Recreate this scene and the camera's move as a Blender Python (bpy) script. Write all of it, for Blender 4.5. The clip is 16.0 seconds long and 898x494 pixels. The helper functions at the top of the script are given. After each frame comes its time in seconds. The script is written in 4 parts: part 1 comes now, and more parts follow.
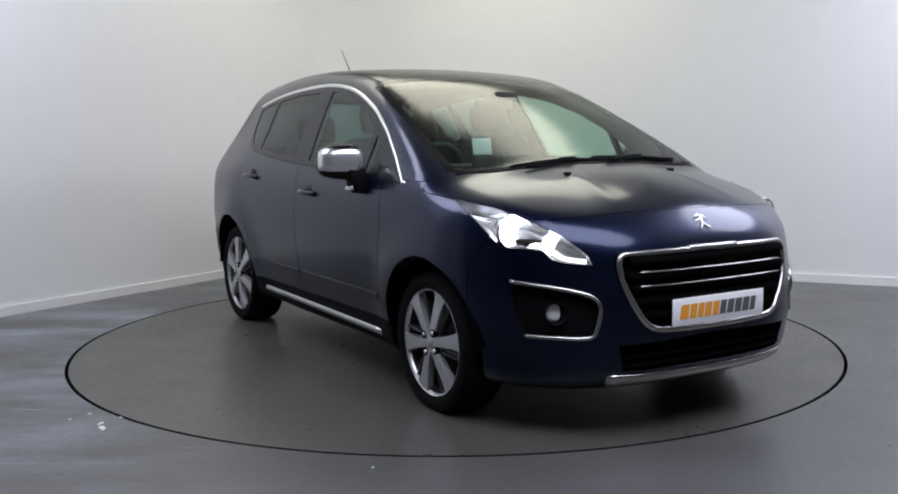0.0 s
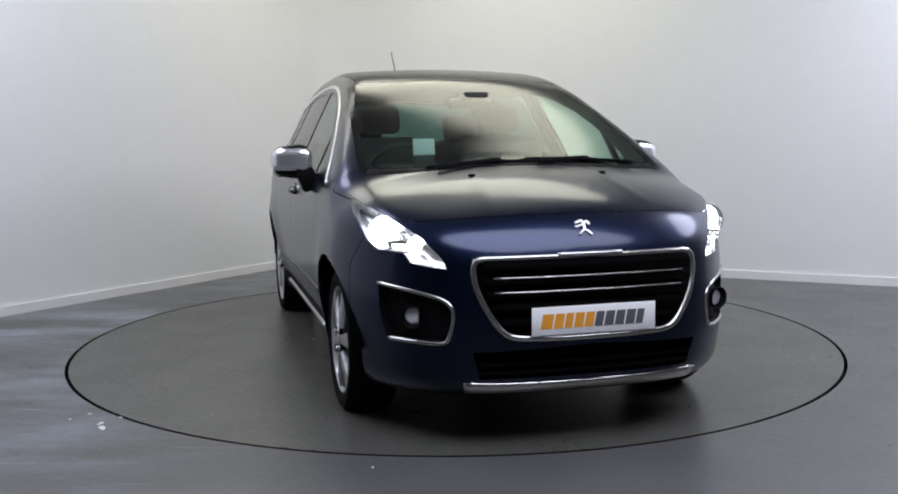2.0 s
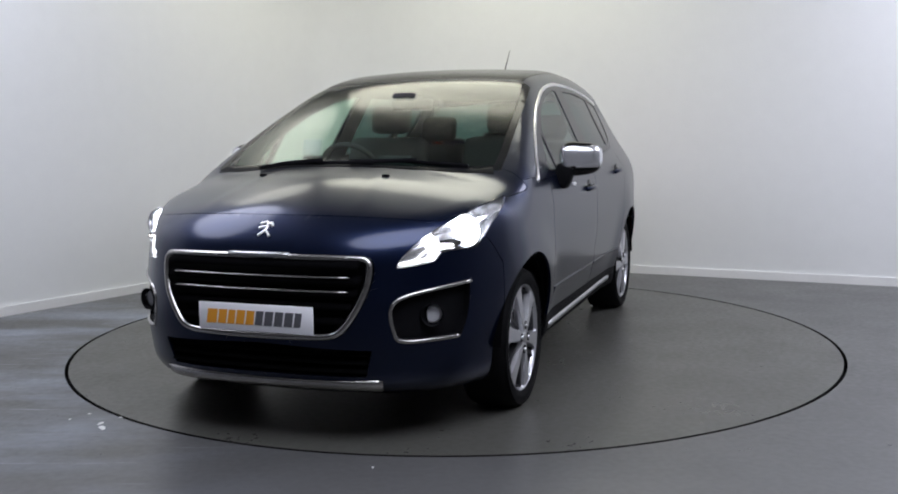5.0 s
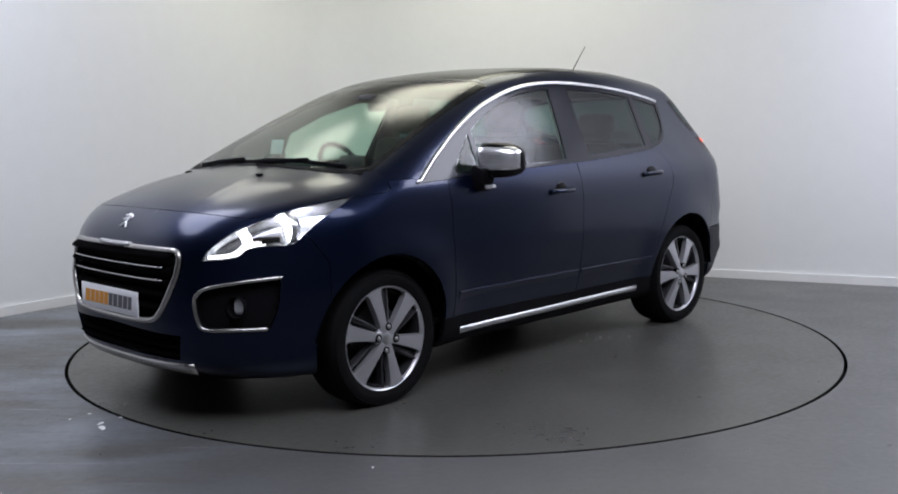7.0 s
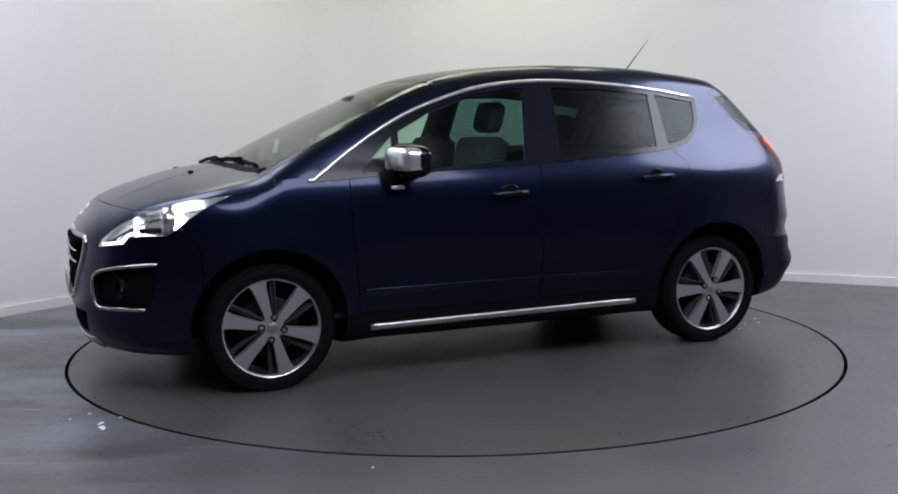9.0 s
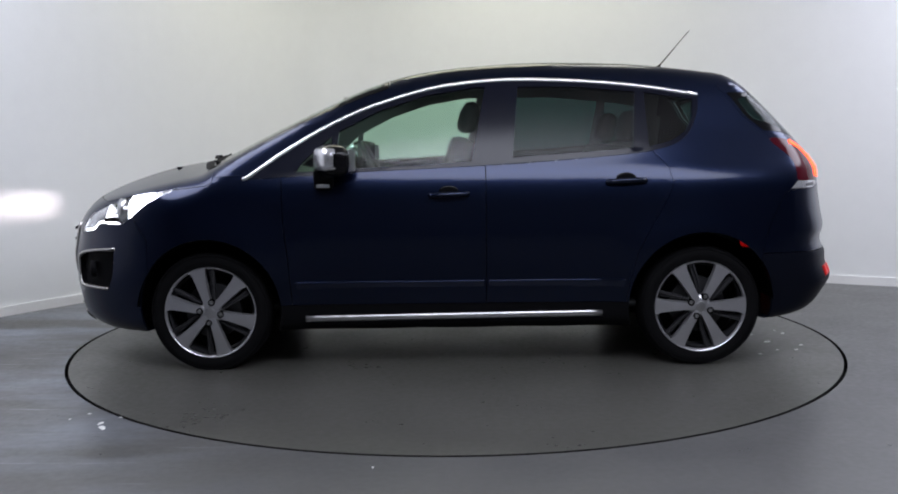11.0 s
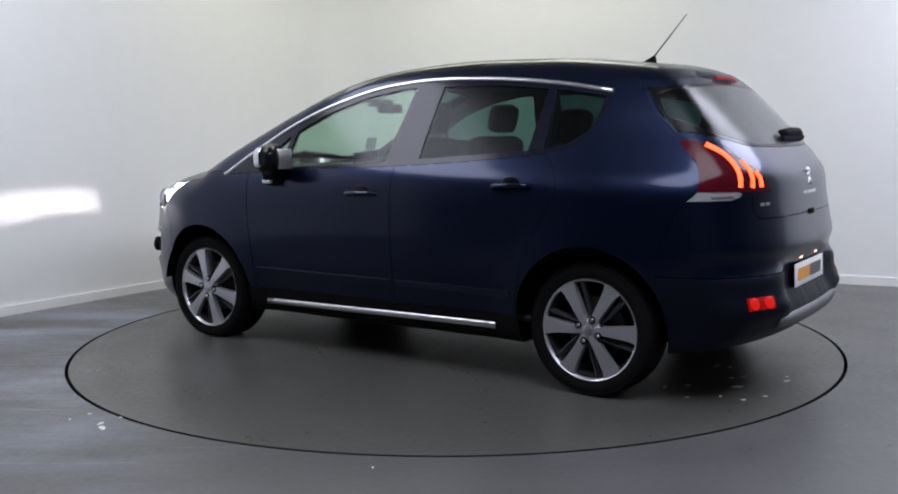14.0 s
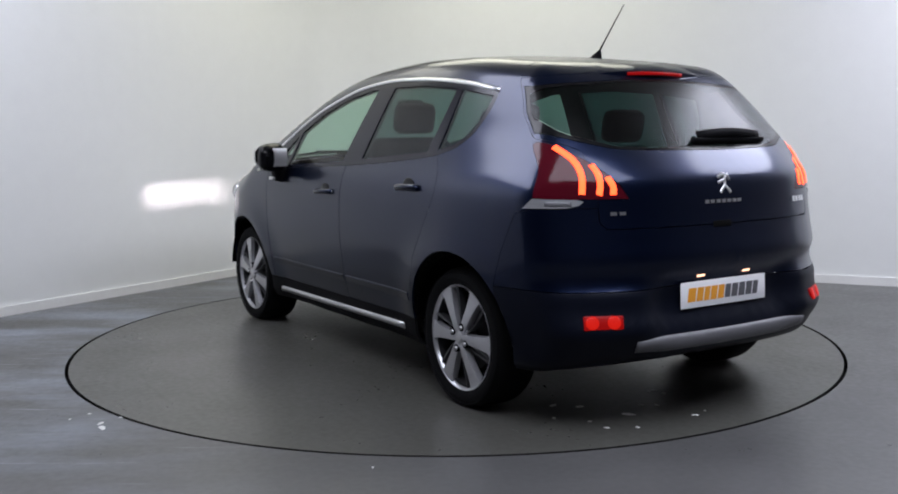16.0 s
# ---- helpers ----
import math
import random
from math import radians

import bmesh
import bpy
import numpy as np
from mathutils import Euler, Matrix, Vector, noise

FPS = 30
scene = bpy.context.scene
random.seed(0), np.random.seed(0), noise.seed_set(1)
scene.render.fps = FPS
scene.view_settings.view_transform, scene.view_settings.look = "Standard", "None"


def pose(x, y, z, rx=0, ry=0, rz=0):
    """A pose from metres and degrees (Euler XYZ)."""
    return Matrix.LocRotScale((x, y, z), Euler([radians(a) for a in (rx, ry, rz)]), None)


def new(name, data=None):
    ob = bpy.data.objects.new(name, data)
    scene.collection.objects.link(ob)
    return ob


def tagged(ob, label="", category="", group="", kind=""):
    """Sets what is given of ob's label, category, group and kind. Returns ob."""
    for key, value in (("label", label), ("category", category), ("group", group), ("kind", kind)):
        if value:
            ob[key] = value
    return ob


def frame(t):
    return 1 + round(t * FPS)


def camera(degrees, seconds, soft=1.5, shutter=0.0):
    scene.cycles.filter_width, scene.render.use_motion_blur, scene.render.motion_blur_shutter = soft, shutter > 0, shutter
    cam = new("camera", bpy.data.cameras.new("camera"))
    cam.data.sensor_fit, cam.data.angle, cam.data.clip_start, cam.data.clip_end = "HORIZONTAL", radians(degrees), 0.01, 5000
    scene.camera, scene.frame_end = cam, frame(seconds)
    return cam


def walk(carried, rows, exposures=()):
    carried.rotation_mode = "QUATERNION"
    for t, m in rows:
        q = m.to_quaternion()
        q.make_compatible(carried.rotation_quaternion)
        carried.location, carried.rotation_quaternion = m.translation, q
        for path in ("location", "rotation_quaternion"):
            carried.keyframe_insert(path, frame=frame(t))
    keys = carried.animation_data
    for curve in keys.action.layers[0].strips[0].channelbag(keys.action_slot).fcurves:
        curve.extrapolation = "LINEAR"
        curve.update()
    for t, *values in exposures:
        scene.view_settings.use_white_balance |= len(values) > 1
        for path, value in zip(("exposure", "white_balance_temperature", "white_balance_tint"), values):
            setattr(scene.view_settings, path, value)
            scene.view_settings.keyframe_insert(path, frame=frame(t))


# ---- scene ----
cam = camera(49.886, 16.0, soft=1.9)
EYE = pose(0, -5.876, 1.251, 90 - 6.758, 0, 0.303) @ pose(0, 0, 0, 0, 0, -0.622)
walk(cam, [(0.0, EYE), (16.0, EYE)])
scene.view_settings.exposure = 0.0

# heading of the car, degrees, on the turning disc
HEADINGS = [(0.0, -58.7), (0.5, -60.1), (1.0, -63.4), (1.5, -68.0), (2.0, -74.1), (2.5, -80.0), (3.0, -86.1),
            (3.5, -91.8), (4.0, -97.9), (4.5, -103.7), (5.0, -109.7), (5.5, -115.7), (6.0, -121.7), (6.5, -127.6),
            (7.0, -133.5), (7.5, -139.4), (8.0, -145.4), (8.5, -151.1), (9.0, -157.0), (9.5, -162.7), (10.0, -168.3),
            (10.5, -174.0), (11.0, -179.6), (11.5, -185.2), (12.0, -190.7), (12.5, -196.2), (13.0, -202.3),
            (13.5, -208.1), (14.0, -214.1), (14.5, -219.9), (15.0, -225.9), (15.5, -231.7), (16.0, -237.5)]

# ---- light -----------------------------------------------------------------
world = bpy.data.worlds.new("studio_surroundings")
scene.world = world
world.use_nodes = True
world.node_tree.nodes["Background"].inputs[0].default_value = (0.5, 0.52, 0.55, 1)
world.node_tree.nodes["Background"].inputs[1].default_value = 0.05

CEIL = 3.6
# ceiling fixtures: x, y, length, width, turn, watts, colour
LAMPS = [(-2.9, -0.9, 3.2, 1.6, 57, 88, (0.82, 0.845, 1.0)), (4.3, -0.3, 3.0, 2.2, -25, 168, (0.83, 0.85, 1.0)),
         (0.2, 1.7, 3.4, 1.6, -25, 52, (1.0, 0.985, 0.81)), (0.9, -3.6, 4.6, 2.4, 0, 190, (0.83, 0.86, 1.0)),
         (-2.05, 1.75, 1.4, 1.0, 57, 10, (1.0, 0.98, 0.86))]
for lx, ly, ll, lw, turn, watts, colour in LAMPS:
    lamp = bpy.data.lights.new("ceiling_lamp", "AREA")
    lamp.shape, lamp.size, lamp.size_y, lamp.energy, lamp.color = "ELLIPSE", ll, lw, watts, colour
    new("ceiling_lamp", lamp).matrix_world = pose(lx, ly, CEIL - 0.09, 0, 0, turn)


# ---- materials ---------------------------------------------------------------
def material(name, colour, rough=0.5, metal=0.0, coat=0.0, bump=0.0, scale=40.0, vary=0.0, emit=None, power=0.0,
             glass=0.0, rough_vary=0.0, island=0.0, spec=0.5):
    m = bpy.data.materials.new(name)
    m.use_nodes = True
    n, ln = m.node_tree.nodes, m.node_tree.links
    b = n["Principled BSDF"]
    b.inputs["Base Color"].default_value = (*colour, 1)
    b.inputs["Roughness"].default_value = rough
    b.inputs["Metallic"].default_value = metal
    b.inputs["Coat Weight"].default_value = coat
    b.inputs["Coat Roughness"].default_value = 0.12
    b.inputs["Specular IOR Level"].default_value = spec
    b.inputs["Transmission Weight"].default_value = glass
    if emit:
        b.inputs["Emission Color"].default_value = (*emit, 1)
        b.inputs["Emission Strength"].default_value = power
    if vary or bump or rough_vary:
        tc = n.new("ShaderNodeTexCoord")
        fine, wide = n.new("ShaderNodeTexNoise"), n.new("ShaderNodeTexNoise")
        fine.inputs["Scale"].default_value, wide.inputs["Scale"].default_value = scale, scale / 14
        fine.inputs["Detail"].default_value, wide.inputs["Detail"].default_value = 4, 5
        for t in (fine, wide):
            ln.new(tc.outputs["Object"], t.inputs["Vector"])
        mixed = n.new("ShaderNodeMath")
        mixed.operation = "ADD"
        ln.new(fine.outputs["Fac"], mixed.inputs[0])
        ln.new(wide.outputs["Fac"], mixed.inputs[1])
        if vary:
            ramp = n.new("ShaderNodeMapRange")
            ramp.inputs["From Min"].default_value, ramp.inputs["From Max"].default_value = 0.6, 1.4
            ramp.inputs["To Min"].default_value, ramp.inputs["To Max"].default_value = 1 - vary, 1 + vary
            ln.new(mixed.outputs[0], ramp.inputs["Value"])
            mult = n.new("ShaderNodeMix")
            mult.data_type, mult.blend_type = "RGBA", "MULTIPLY"
            mult.inputs["Factor"].default_value = 1
            mult.inputs[6].default_value = (*colour, 1)
            ln.new(ramp.outputs[0], mult.inputs[7])
            ln.new(mult.outputs[2], b.inputs["Base Color"])
        if rough_vary:
            rr = n.new("ShaderNodeMapRange")
            rr.inputs["From Min"].default_value, rr.inputs["From Max"].default_value = 0.6, 1.4
            rr.inputs["To Min"].default_value, rr.inputs["To Max"].default_value = rough - rough_vary, rough + rough_vary
            ln.new(mixed.outputs[0], rr.inputs["Value"])
            ln.new(rr.outputs[0], b.inputs["Roughness"])
        if bump:
            bp = n.new("ShaderNodeBump")
            bp.inputs["Strength"].default_value, bp.inputs["Distance"].default_value = bump, 0.004
            ln.new(fine.outputs["Fac"], bp.inputs["Height"])
            ln.new(bp.outputs[0], b.inputs["Normal"])
    return m


def clear(name, tint, rough=0.14, shine=0.03):
    """A thin pane: tinted see-through film with a mirror gloss that grows at a flat angle."""
    m = bpy.data.materials.new(name)
    m.use_nodes = True
    n, ln = m.node_tree.nodes, m.node_tree.links
    n.remove(n["Principled BSDF"])
    t, g, mix, lw = (n.new("ShaderNodeBsdfTransparent"), n.new("ShaderNodeBsdfGlossy"), n.new("ShaderNodeMixShader"),
                     n.new("ShaderNodeLayerWeight"))
    power, line = n.new("ShaderNodeMath"), n.new("ShaderNodeMath")
    power.operation, line.operation = "POWER", "MULTIPLY_ADD"
    power.inputs[1].default_value, line.inputs[1].default_value, line.inputs[2].default_value = 4.6, 1 - shine, shine
    t.inputs[0].default_value = (*tint, 1)
    g.inputs["Roughness"].default_value = rough
    ln.new(lw.outputs["Facing"], power.inputs[0])
    ln.new(power.outputs[0], line.inputs[0])
    ln.new(line.outputs[0], mix.inputs[0])
    ln.new(t.outputs[0], mix.inputs[1])
    ln.new(g.outputs[0], mix.inputs[2])
    ln.new(mix.outputs[0], n["Material Output"].inputs[0])
    return m


PAINT = material("blue_metallic_paint", (0.0028, 0.0082, 0.032), 0.31, 0.85, 0.5, vary=0.08, scale=900)
NAVY = material("navy_plastic", (0.0035, 0.0048, 0.011), 0.45, 0.2, spec=0.15, vary=0.1, scale=400)
BLACK = material("black_plastic", (0.005, 0.005, 0.006), 0.6, spec=0.06, bump=0.15, scale=500, vary=0.15)
GLOSS = material("gloss_black", (0.005, 0.005, 0.006), 0.18, spec=0.2)
# gloss black; the navy tint paints in the pillar's bluish reflection
SURROUND = material("gloss_black_navy_sheen", (0.006, 0.007, 0.014), 0.16, spec=0.28)
MATT = material("matt_black", (0.002, 0.002, 0.0023), 0.9, spec=0.015, vary=0.1, scale=200)
DULL = material("dull_grey_metal", (0.15, 0.15, 0.16), 0.5, 0.3, vary=0.06, scale=200)
CAP = material("silver_cap", (0.80, 0.80, 0.82), 0.26, 0.85)
CHROME = material("chrome", (0.88, 0.88, 0.89), 0.28, 1.0)
# chrome with the dark hall it would mirror put into a darker base colour
DIM_CHROME = material("dimmed_chrome", (0.46, 0.445, 0.43), 0.26, 1.0, vary=0.05, scale=200)
SATIN = material("satin_aluminium", (0.56, 0.56, 0.57), 0.34, 1.0, vary=0.04, scale=300)
ALLOY = material("machined_alloy", (0.52, 0.52, 0.54), 0.32, 0.8, vary=0.06, scale=200)
GREY = material("dark_grey_alloy", (0.035, 0.035, 0.038), 0.34, 0.3, vary=0.1, scale=200)
RUBBER = material("tyre_rubber", (0.005, 0.005, 0.0055), 0.72, spec=0.07, bump=0.2, scale=300, vary=0.2)
CLOTH = material("dark_seat_cloth", (0.018, 0.018, 0.02), 0.9, bump=0.4, scale=600, vary=0.2)
TRIM = material("dark_interior_plastic", (0.02, 0.021, 0.023), 0.6, bump=0.2, scale=400, vary=0.15)
LINER = material("pale_headliner", (0.35, 0.35, 0.33), 0.9, vary=0.05, scale=200)
PANE = clear("green_tinted_glass", (0.66, 0.83, 0.73))
PILLAR = material("grey_pillar_lining", (0.20, 0.21, 0.20), 0.8, vary=0.06, scale=200)
DARKPANE = clear("privacy_glass", (0.11, 0.19, 0.185), 0.24, 0.02)
LENS = clear("clear_lens", (0.93, 0.93, 0.94))
REDLENS = material("red_lens", (0.06, 0.003, 0.008), 0.14, spec=0.22)
WHITE = material("white_plastic", (0.86, 0.86, 0.88), 0.35)
PAPER = material("white_paper", (0.5, 0.54, 0.55), 0.7)
WALLPAINT = material("white_wall_paint", (0.755, 0.765, 0.762), 0.85, bump=0.08, scale=120, vary=0.02)
CEILPAINT = material("ceiling_paint", (0.5, 0.5, 0.49), 0.9, vary=0.03, scale=40)
SKIRT = material("white_gloss_skirting", (0.78, 0.78, 0.77), 0.4, vary=0.04, scale=30)
# near-black, also puts the shade inside the disc's gap into the colour
PIT = material("shade_black", (0.004, 0.004, 0.004), 0.9, spec=0.03)


def floor_paint(name, colour, stain, left_scuffs=0.0, rough=0.36):
    """Worn paint: faint wide clouds, and streaky pale-blue scuffs in the traffic lane west of the disc."""
    m = material(name, colour, rough, vary=0.1, scale=30, rough_vary=0.1)
    n, ln = m.node_tree.nodes, m.node_tree.links
    b = n["Principled BSDF"]
    source = b.inputs["Base Color"].links[0].from_socket
    tc = n.new("ShaderNodeTexCoord")

    def layer(source, scale, turn, size, lo, hi, amount, colour, lane=False):
        mp, tex, ramp, mix = (n.new("ShaderNodeMapping"), n.new("ShaderNodeTexNoise"), n.new("ShaderNodeMapRange"), n.new("ShaderNodeMix"))
        mp.inputs["Scale"].default_value, mp.inputs["Rotation"].default_value = scale, (0, 0, turn)
        tex.inputs["Scale"].default_value, tex.inputs["Detail"].default_value = size, 7
        tex.inputs["Roughness"].default_value = 0.6
        ln.new(tc.outputs["Object"], mp.inputs[0])
        ln.new(mp.outputs[0], tex.inputs["Vector"])
        ramp.inputs["From Min"].default_value, ramp.inputs["From Max"].default_value = lo, hi
        ramp.inputs["To Max"].default_value = amount
        ln.new(tex.outputs["Fac"], ramp.inputs["Value"])
        out = ramp.outputs[0]
        if lane:
            xyz, fade, times = n.new("ShaderNodeSeparateXYZ"), n.new("ShaderNodeMapRange"), n.new("ShaderNodeMath")
            ln.new(tc.outputs["Object"], xyz.inputs[0])
            fade.interpolation_type = "SMOOTHSTEP"
            fade.inputs["From Min"].default_value, fade.inputs["From Max"].default_value = -0.4, -2.2
            ln.new(xyz.outputs["X"], fade.inputs["Value"])
            times.operation = "MULTIPLY"
            ln.new(out, times.inputs[0])
            ln.new(fade.outputs[0], times.inputs[1])
            out = times.outputs[0]
        mix.data_type = "RGBA"
        ln.new(out, mix.inputs[0])
        ln.new(source, mix.inputs[6])
        mix.inputs[7].default_value = (*colour, 1)
        return mix.outputs[2]

    if stain:
        source = layer(source, (0.7, 1.2, 1), 0.25, 0.9, 0.42, 0.7, stain, (0.17, 0.17, 0.165))
    if left_scuffs:
        source = layer(source, (0.55, 1.9, 1), 0.2, 1.5, 0.44, 0.66, left_scuffs, (0.21, 0.235, 0.28), True)
        source = layer(source, (0.8, 1.5, 1), -0.3, 1.1, 0.5, 0.7, left_scuffs, (0.045, 0.044, 0.036), True)
        source = layer(source, (0.8, 9.0, 1), 0.35, 2.2, 0.6, 0.72, left_scuffs * 0.8, (0.40, 0.42, 0.46), True)
    ln.new(source, b.inputs["Base Color"])
    return m


FLOOR = floor_paint("worn_grey_floor_paint", (0.066, 0.066, 0.066), 0.14, 0.78)
DISC = floor_paint("grey_disc_paint", (0.061, 0.060, 0.053), 0.0, rough=0.34)


# ---- mesh helpers --------------------------------------------------------------
def link_mesh(name, bm, mat, smooth=True):
    me = bpy.data.meshes.new(name)
    bm.normal_update()
    bm.to_mesh(me)
    bm.free()
    for p in me.polygons:
        p.use_smooth = smooth
    if mat:
        me.materials.append(mat)
    return new(name, me)


def part(name, bm, mat, parent, label="", smooth=True, angle=None):
    ob = link_mesh(name, bm, mat, smooth)
    if angle is not None:
        ob.data.set_sharp_from_angle(angle=radians(angle))
    ob.parent = parent
    if label:
        tagged(ob, label)
    return ob


def box(bm, x0, x1, y0, y1, z0, z1, bevel=0.0, m=None):
    vs = bmesh.ops.create_cube(bm, size=1)["verts"]
    bmesh.ops.scale(bm, vec=(x1 - x0, y1 - y0, z1 - z0), verts=vs)
    bmesh.ops.translate(bm, vec=((x0 + x1) / 2, (y0 + y1) / 2, (z0 + z1) / 2), verts=vs)
    if bevel:
        es = list({e for v in vs for e in v.link_edges})
        r = bmesh.ops.bevel(bm, geom=es, offset=bevel, segments=2, affect="EDGES", profile=0.5)
        vs = list({v for f in r["faces"] for v in f.verts} | {v for v in vs if v.is_valid})
    if m is not None:
        bmesh.ops.transform(bm, matrix=m, verts=vs)
    return bm


def lathe(bm, profile, m=None, n=64):
    """Rings round the y axis from (radius, y) pairs."""
    rings = []
    for r, y in profile:
        rings.append([bm.verts.new((r * math.cos(a), y, r * math.sin(a))) for a in
                      (2 * math.pi * i / n for i in range(n))])
    for a, b in zip(rings, rings[1:]):
        for i in range(n):
            bm.faces.new((a[i], a[(i + 1) % n], b[(i + 1) % n], b[i]))
    if m is not None:
        bmesh.ops.transform(bm, matrix=m, verts=[v for r in rings for v in r])
    return rings


def sweep(bm, pts, normals, width, height):
    """A rounded strip along pts: width across, height along the normals."""
    pts = [Vector(p) for p in pts]
    prof = [(-0.5, -0.3), (-0.5, 0.35), (-0.25, 0.85), (0, 1.0), (0.25, 0.85), (0.5, 0.35), (0.5, -0.3)]
    rows = []
    for i, p in enumerate(pts):
        d = (pts[min(i + 1, len(pts) - 1)] - pts[max(i - 1, 0)]).normalized()
        nn = Vector(normals[i])
        nn = (nn - d * nn.dot(d)).normalized()
        s = d.cross(nn)
        rows.append([bm.verts.new(p + s * (a * width) + nn * (b * height)) for a, b in prof])
    for a, b in zip(rows, rows[1:]):
        for j in range(len(prof) - 1):
            bm.faces.new((a[j], a[j + 1], b[j + 1], b[j]))
    bm.faces.new(rows[0])
    bm.faces.new(rows[-1][::-1])
    return bm


# ---- the room ------------------------------------------------------------------
CORNER = Vector((-1.163, 3.86, 0))
ALONG_L, ALONG_R = Vector((-0.551, -0.834, 0)), Vector((0.908, -0.418, 0))


def rounded_path(pts, radius, n=14):
    """A closed plan outline with its corners rounded."""
    out = []
    for i, p in enumerate(pts):
        a, b = (pts[i - 1] - p).normalized(), (pts[(i + 1) % len(pts)] - p).normalized()
        p0, p1 = p + a * radius[i], p + b * radius[i]
        for k in range(n + 1):
            t = k / n
            out.append(p0 * (1 - t) ** 2 + p * 2 * t * (1 - t) + p1 * t * t)
    return out


ROOM = [CORNER, CORNER + ALONG_R * 7.6, Vector((8.2, -8.5, 0)), Vector((-7.6, -9.5, 0)), CORNER + ALONG_L * 7.2]


def outline_wall(name, pts, thick, z0, z1, mat):
    bm = bmesh.new()
    k = len(pts)
    normals = []
    for i in range(k):
        d = (pts[(i + 1) % k] - pts[i - 1]).normalized()
        normals.append(Vector((d.y, -d.x, 0)))
    c = sum(pts, Vector()) / k
    sign = 1 if (pts[0] - c).dot(normals[0]) > 0 else -1
    inner = [[bm.verts.new((p.x, p.y, z)) for p in pts] for z in (z0, z1)]
    outer = [[bm.verts.new((*(p + q * thick * sign).xy, z)) for p, q in zip(pts, normals)] for z in (z0, z1)]
    for i in range(k):
        j = (i + 1) % k
        bm.faces.new((inner[0][i], inner[0][j], inner[1][j], inner[1][i]))
        bm.faces.new((outer[0][i], outer[1][i], outer[1][j], outer[0][j]))
        bm.faces.new((inner[1][i], inner[1][j], outer[1][j], outer[1][i]))
        bm.faces.new((inner[0][i], outer[0][i], outer[0][j], inner[0][j]))
    bmesh.ops.recalc_face_normals(bm, faces=bm.faces)
    ob = link_mesh(name, bm, mat)
    ob.data.set_sharp_from_angle(angle=radians(35))
    return ob


ring_plan = rounded_path(ROOM, (0.55, 0.3, 0.3, 0.3, 0.3))
# dark colour stands for the missing light at the hall's end
HALL = material("unlit_hall_tone", (0.15, 0.15, 0.155), 0.9, vary=0.1, scale=3)
tagged(outline_wall("wall", ring_plan, 0.15, -0.05, CEIL, WALLPAINT), "smooth white painted studio walls with a rounded corner",
       "wall", kind="structure")
# unseen walls added beside and behind the eye, so the car reflects a dark hall
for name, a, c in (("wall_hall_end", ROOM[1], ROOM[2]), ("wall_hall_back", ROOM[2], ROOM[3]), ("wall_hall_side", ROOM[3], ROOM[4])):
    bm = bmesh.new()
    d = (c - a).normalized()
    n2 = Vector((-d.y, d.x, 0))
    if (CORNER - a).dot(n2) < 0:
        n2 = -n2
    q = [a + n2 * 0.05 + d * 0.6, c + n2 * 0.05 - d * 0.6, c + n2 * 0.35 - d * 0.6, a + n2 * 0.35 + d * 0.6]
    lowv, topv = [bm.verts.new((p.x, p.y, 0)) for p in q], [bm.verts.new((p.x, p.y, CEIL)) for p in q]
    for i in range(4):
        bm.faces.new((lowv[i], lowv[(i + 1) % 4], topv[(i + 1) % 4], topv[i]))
    tagged(link_mesh(name, bm, HALL, False), "unseen wall added and coloured dark for the unlit end of the hall", "wall", kind="structure")
cen = sum(ring_plan, Vector()) / len(ring_plan)


def inset(pts, d):
    k = len(pts)
    out = []
    for i, p in enumerate(pts):
        t = (pts[(i + 1) % k] - pts[i - 1]).normalized()
        q = Vector((t.y, -t.x, 0))
        out.append(p + q * (d if (cen - p).dot(q) > 0 else -d))
    return out


tagged(outline_wall("baseboard", inset(ring_plan, 0.014), 0.0135, 0.0, 0.068, SKIRT), "low white skirting board along the studio walls",
       "baseboard", kind="structure")
bm = bmesh.new()
box(bm, -14, 14, -16, 8, CEIL, CEIL + 0.15)
tagged(link_mesh("ceiling", bm, CEILPAINT, False), "plain pale grey ceiling above the turning disc", "ceiling", kind="structure")

R_DISC, R_HOLE = 2.2360, 2.2515
bm = bmesh.new()
N = 192
circle = [Vector((math.cos(2 * math.pi * i / N), math.sin(2 * math.pi * i / N), 0)) for i in range(N)]
a = [bm.verts.new(c * R_HOLE) for c in circle]
steps = [a] + [[bm.verts.new(c * q) for c in circle] for q in (2.7, 3.3, 4.2, 5.5, 7.5, 11, 22)]
low = [bm.verts.new(c * R_HOLE + Vector((0, 0, -0.06))) for c in circle]
for i in range(N):
    j = (i + 1) % N
    for near, far in zip(steps, steps[1:]):
        bm.faces.new((near[i], far[i], far[j], near[j]))
    bm.faces.new((low[i], a[i], a[j], low[j])).material_index = 1
ground = link_mesh("floor", bm, FLOOR, False)
ground.data.materials.append(PIT)
tagged(ground, "worn grey painted concrete floor with pale scuffs", "floor", kind="structure")
bm = bmesh.new()
bmesh.ops.create_circle(bm, cap_ends=True, segments=64, radius=2.6, matrix=pose(0, 0, -0.06))
tagged(link_mesh("pit", bm, PIT, False), "floor of the gap under the turning disc's edge, coloured as deep shade", "pit", kind="structure")
bm = bmesh.new()
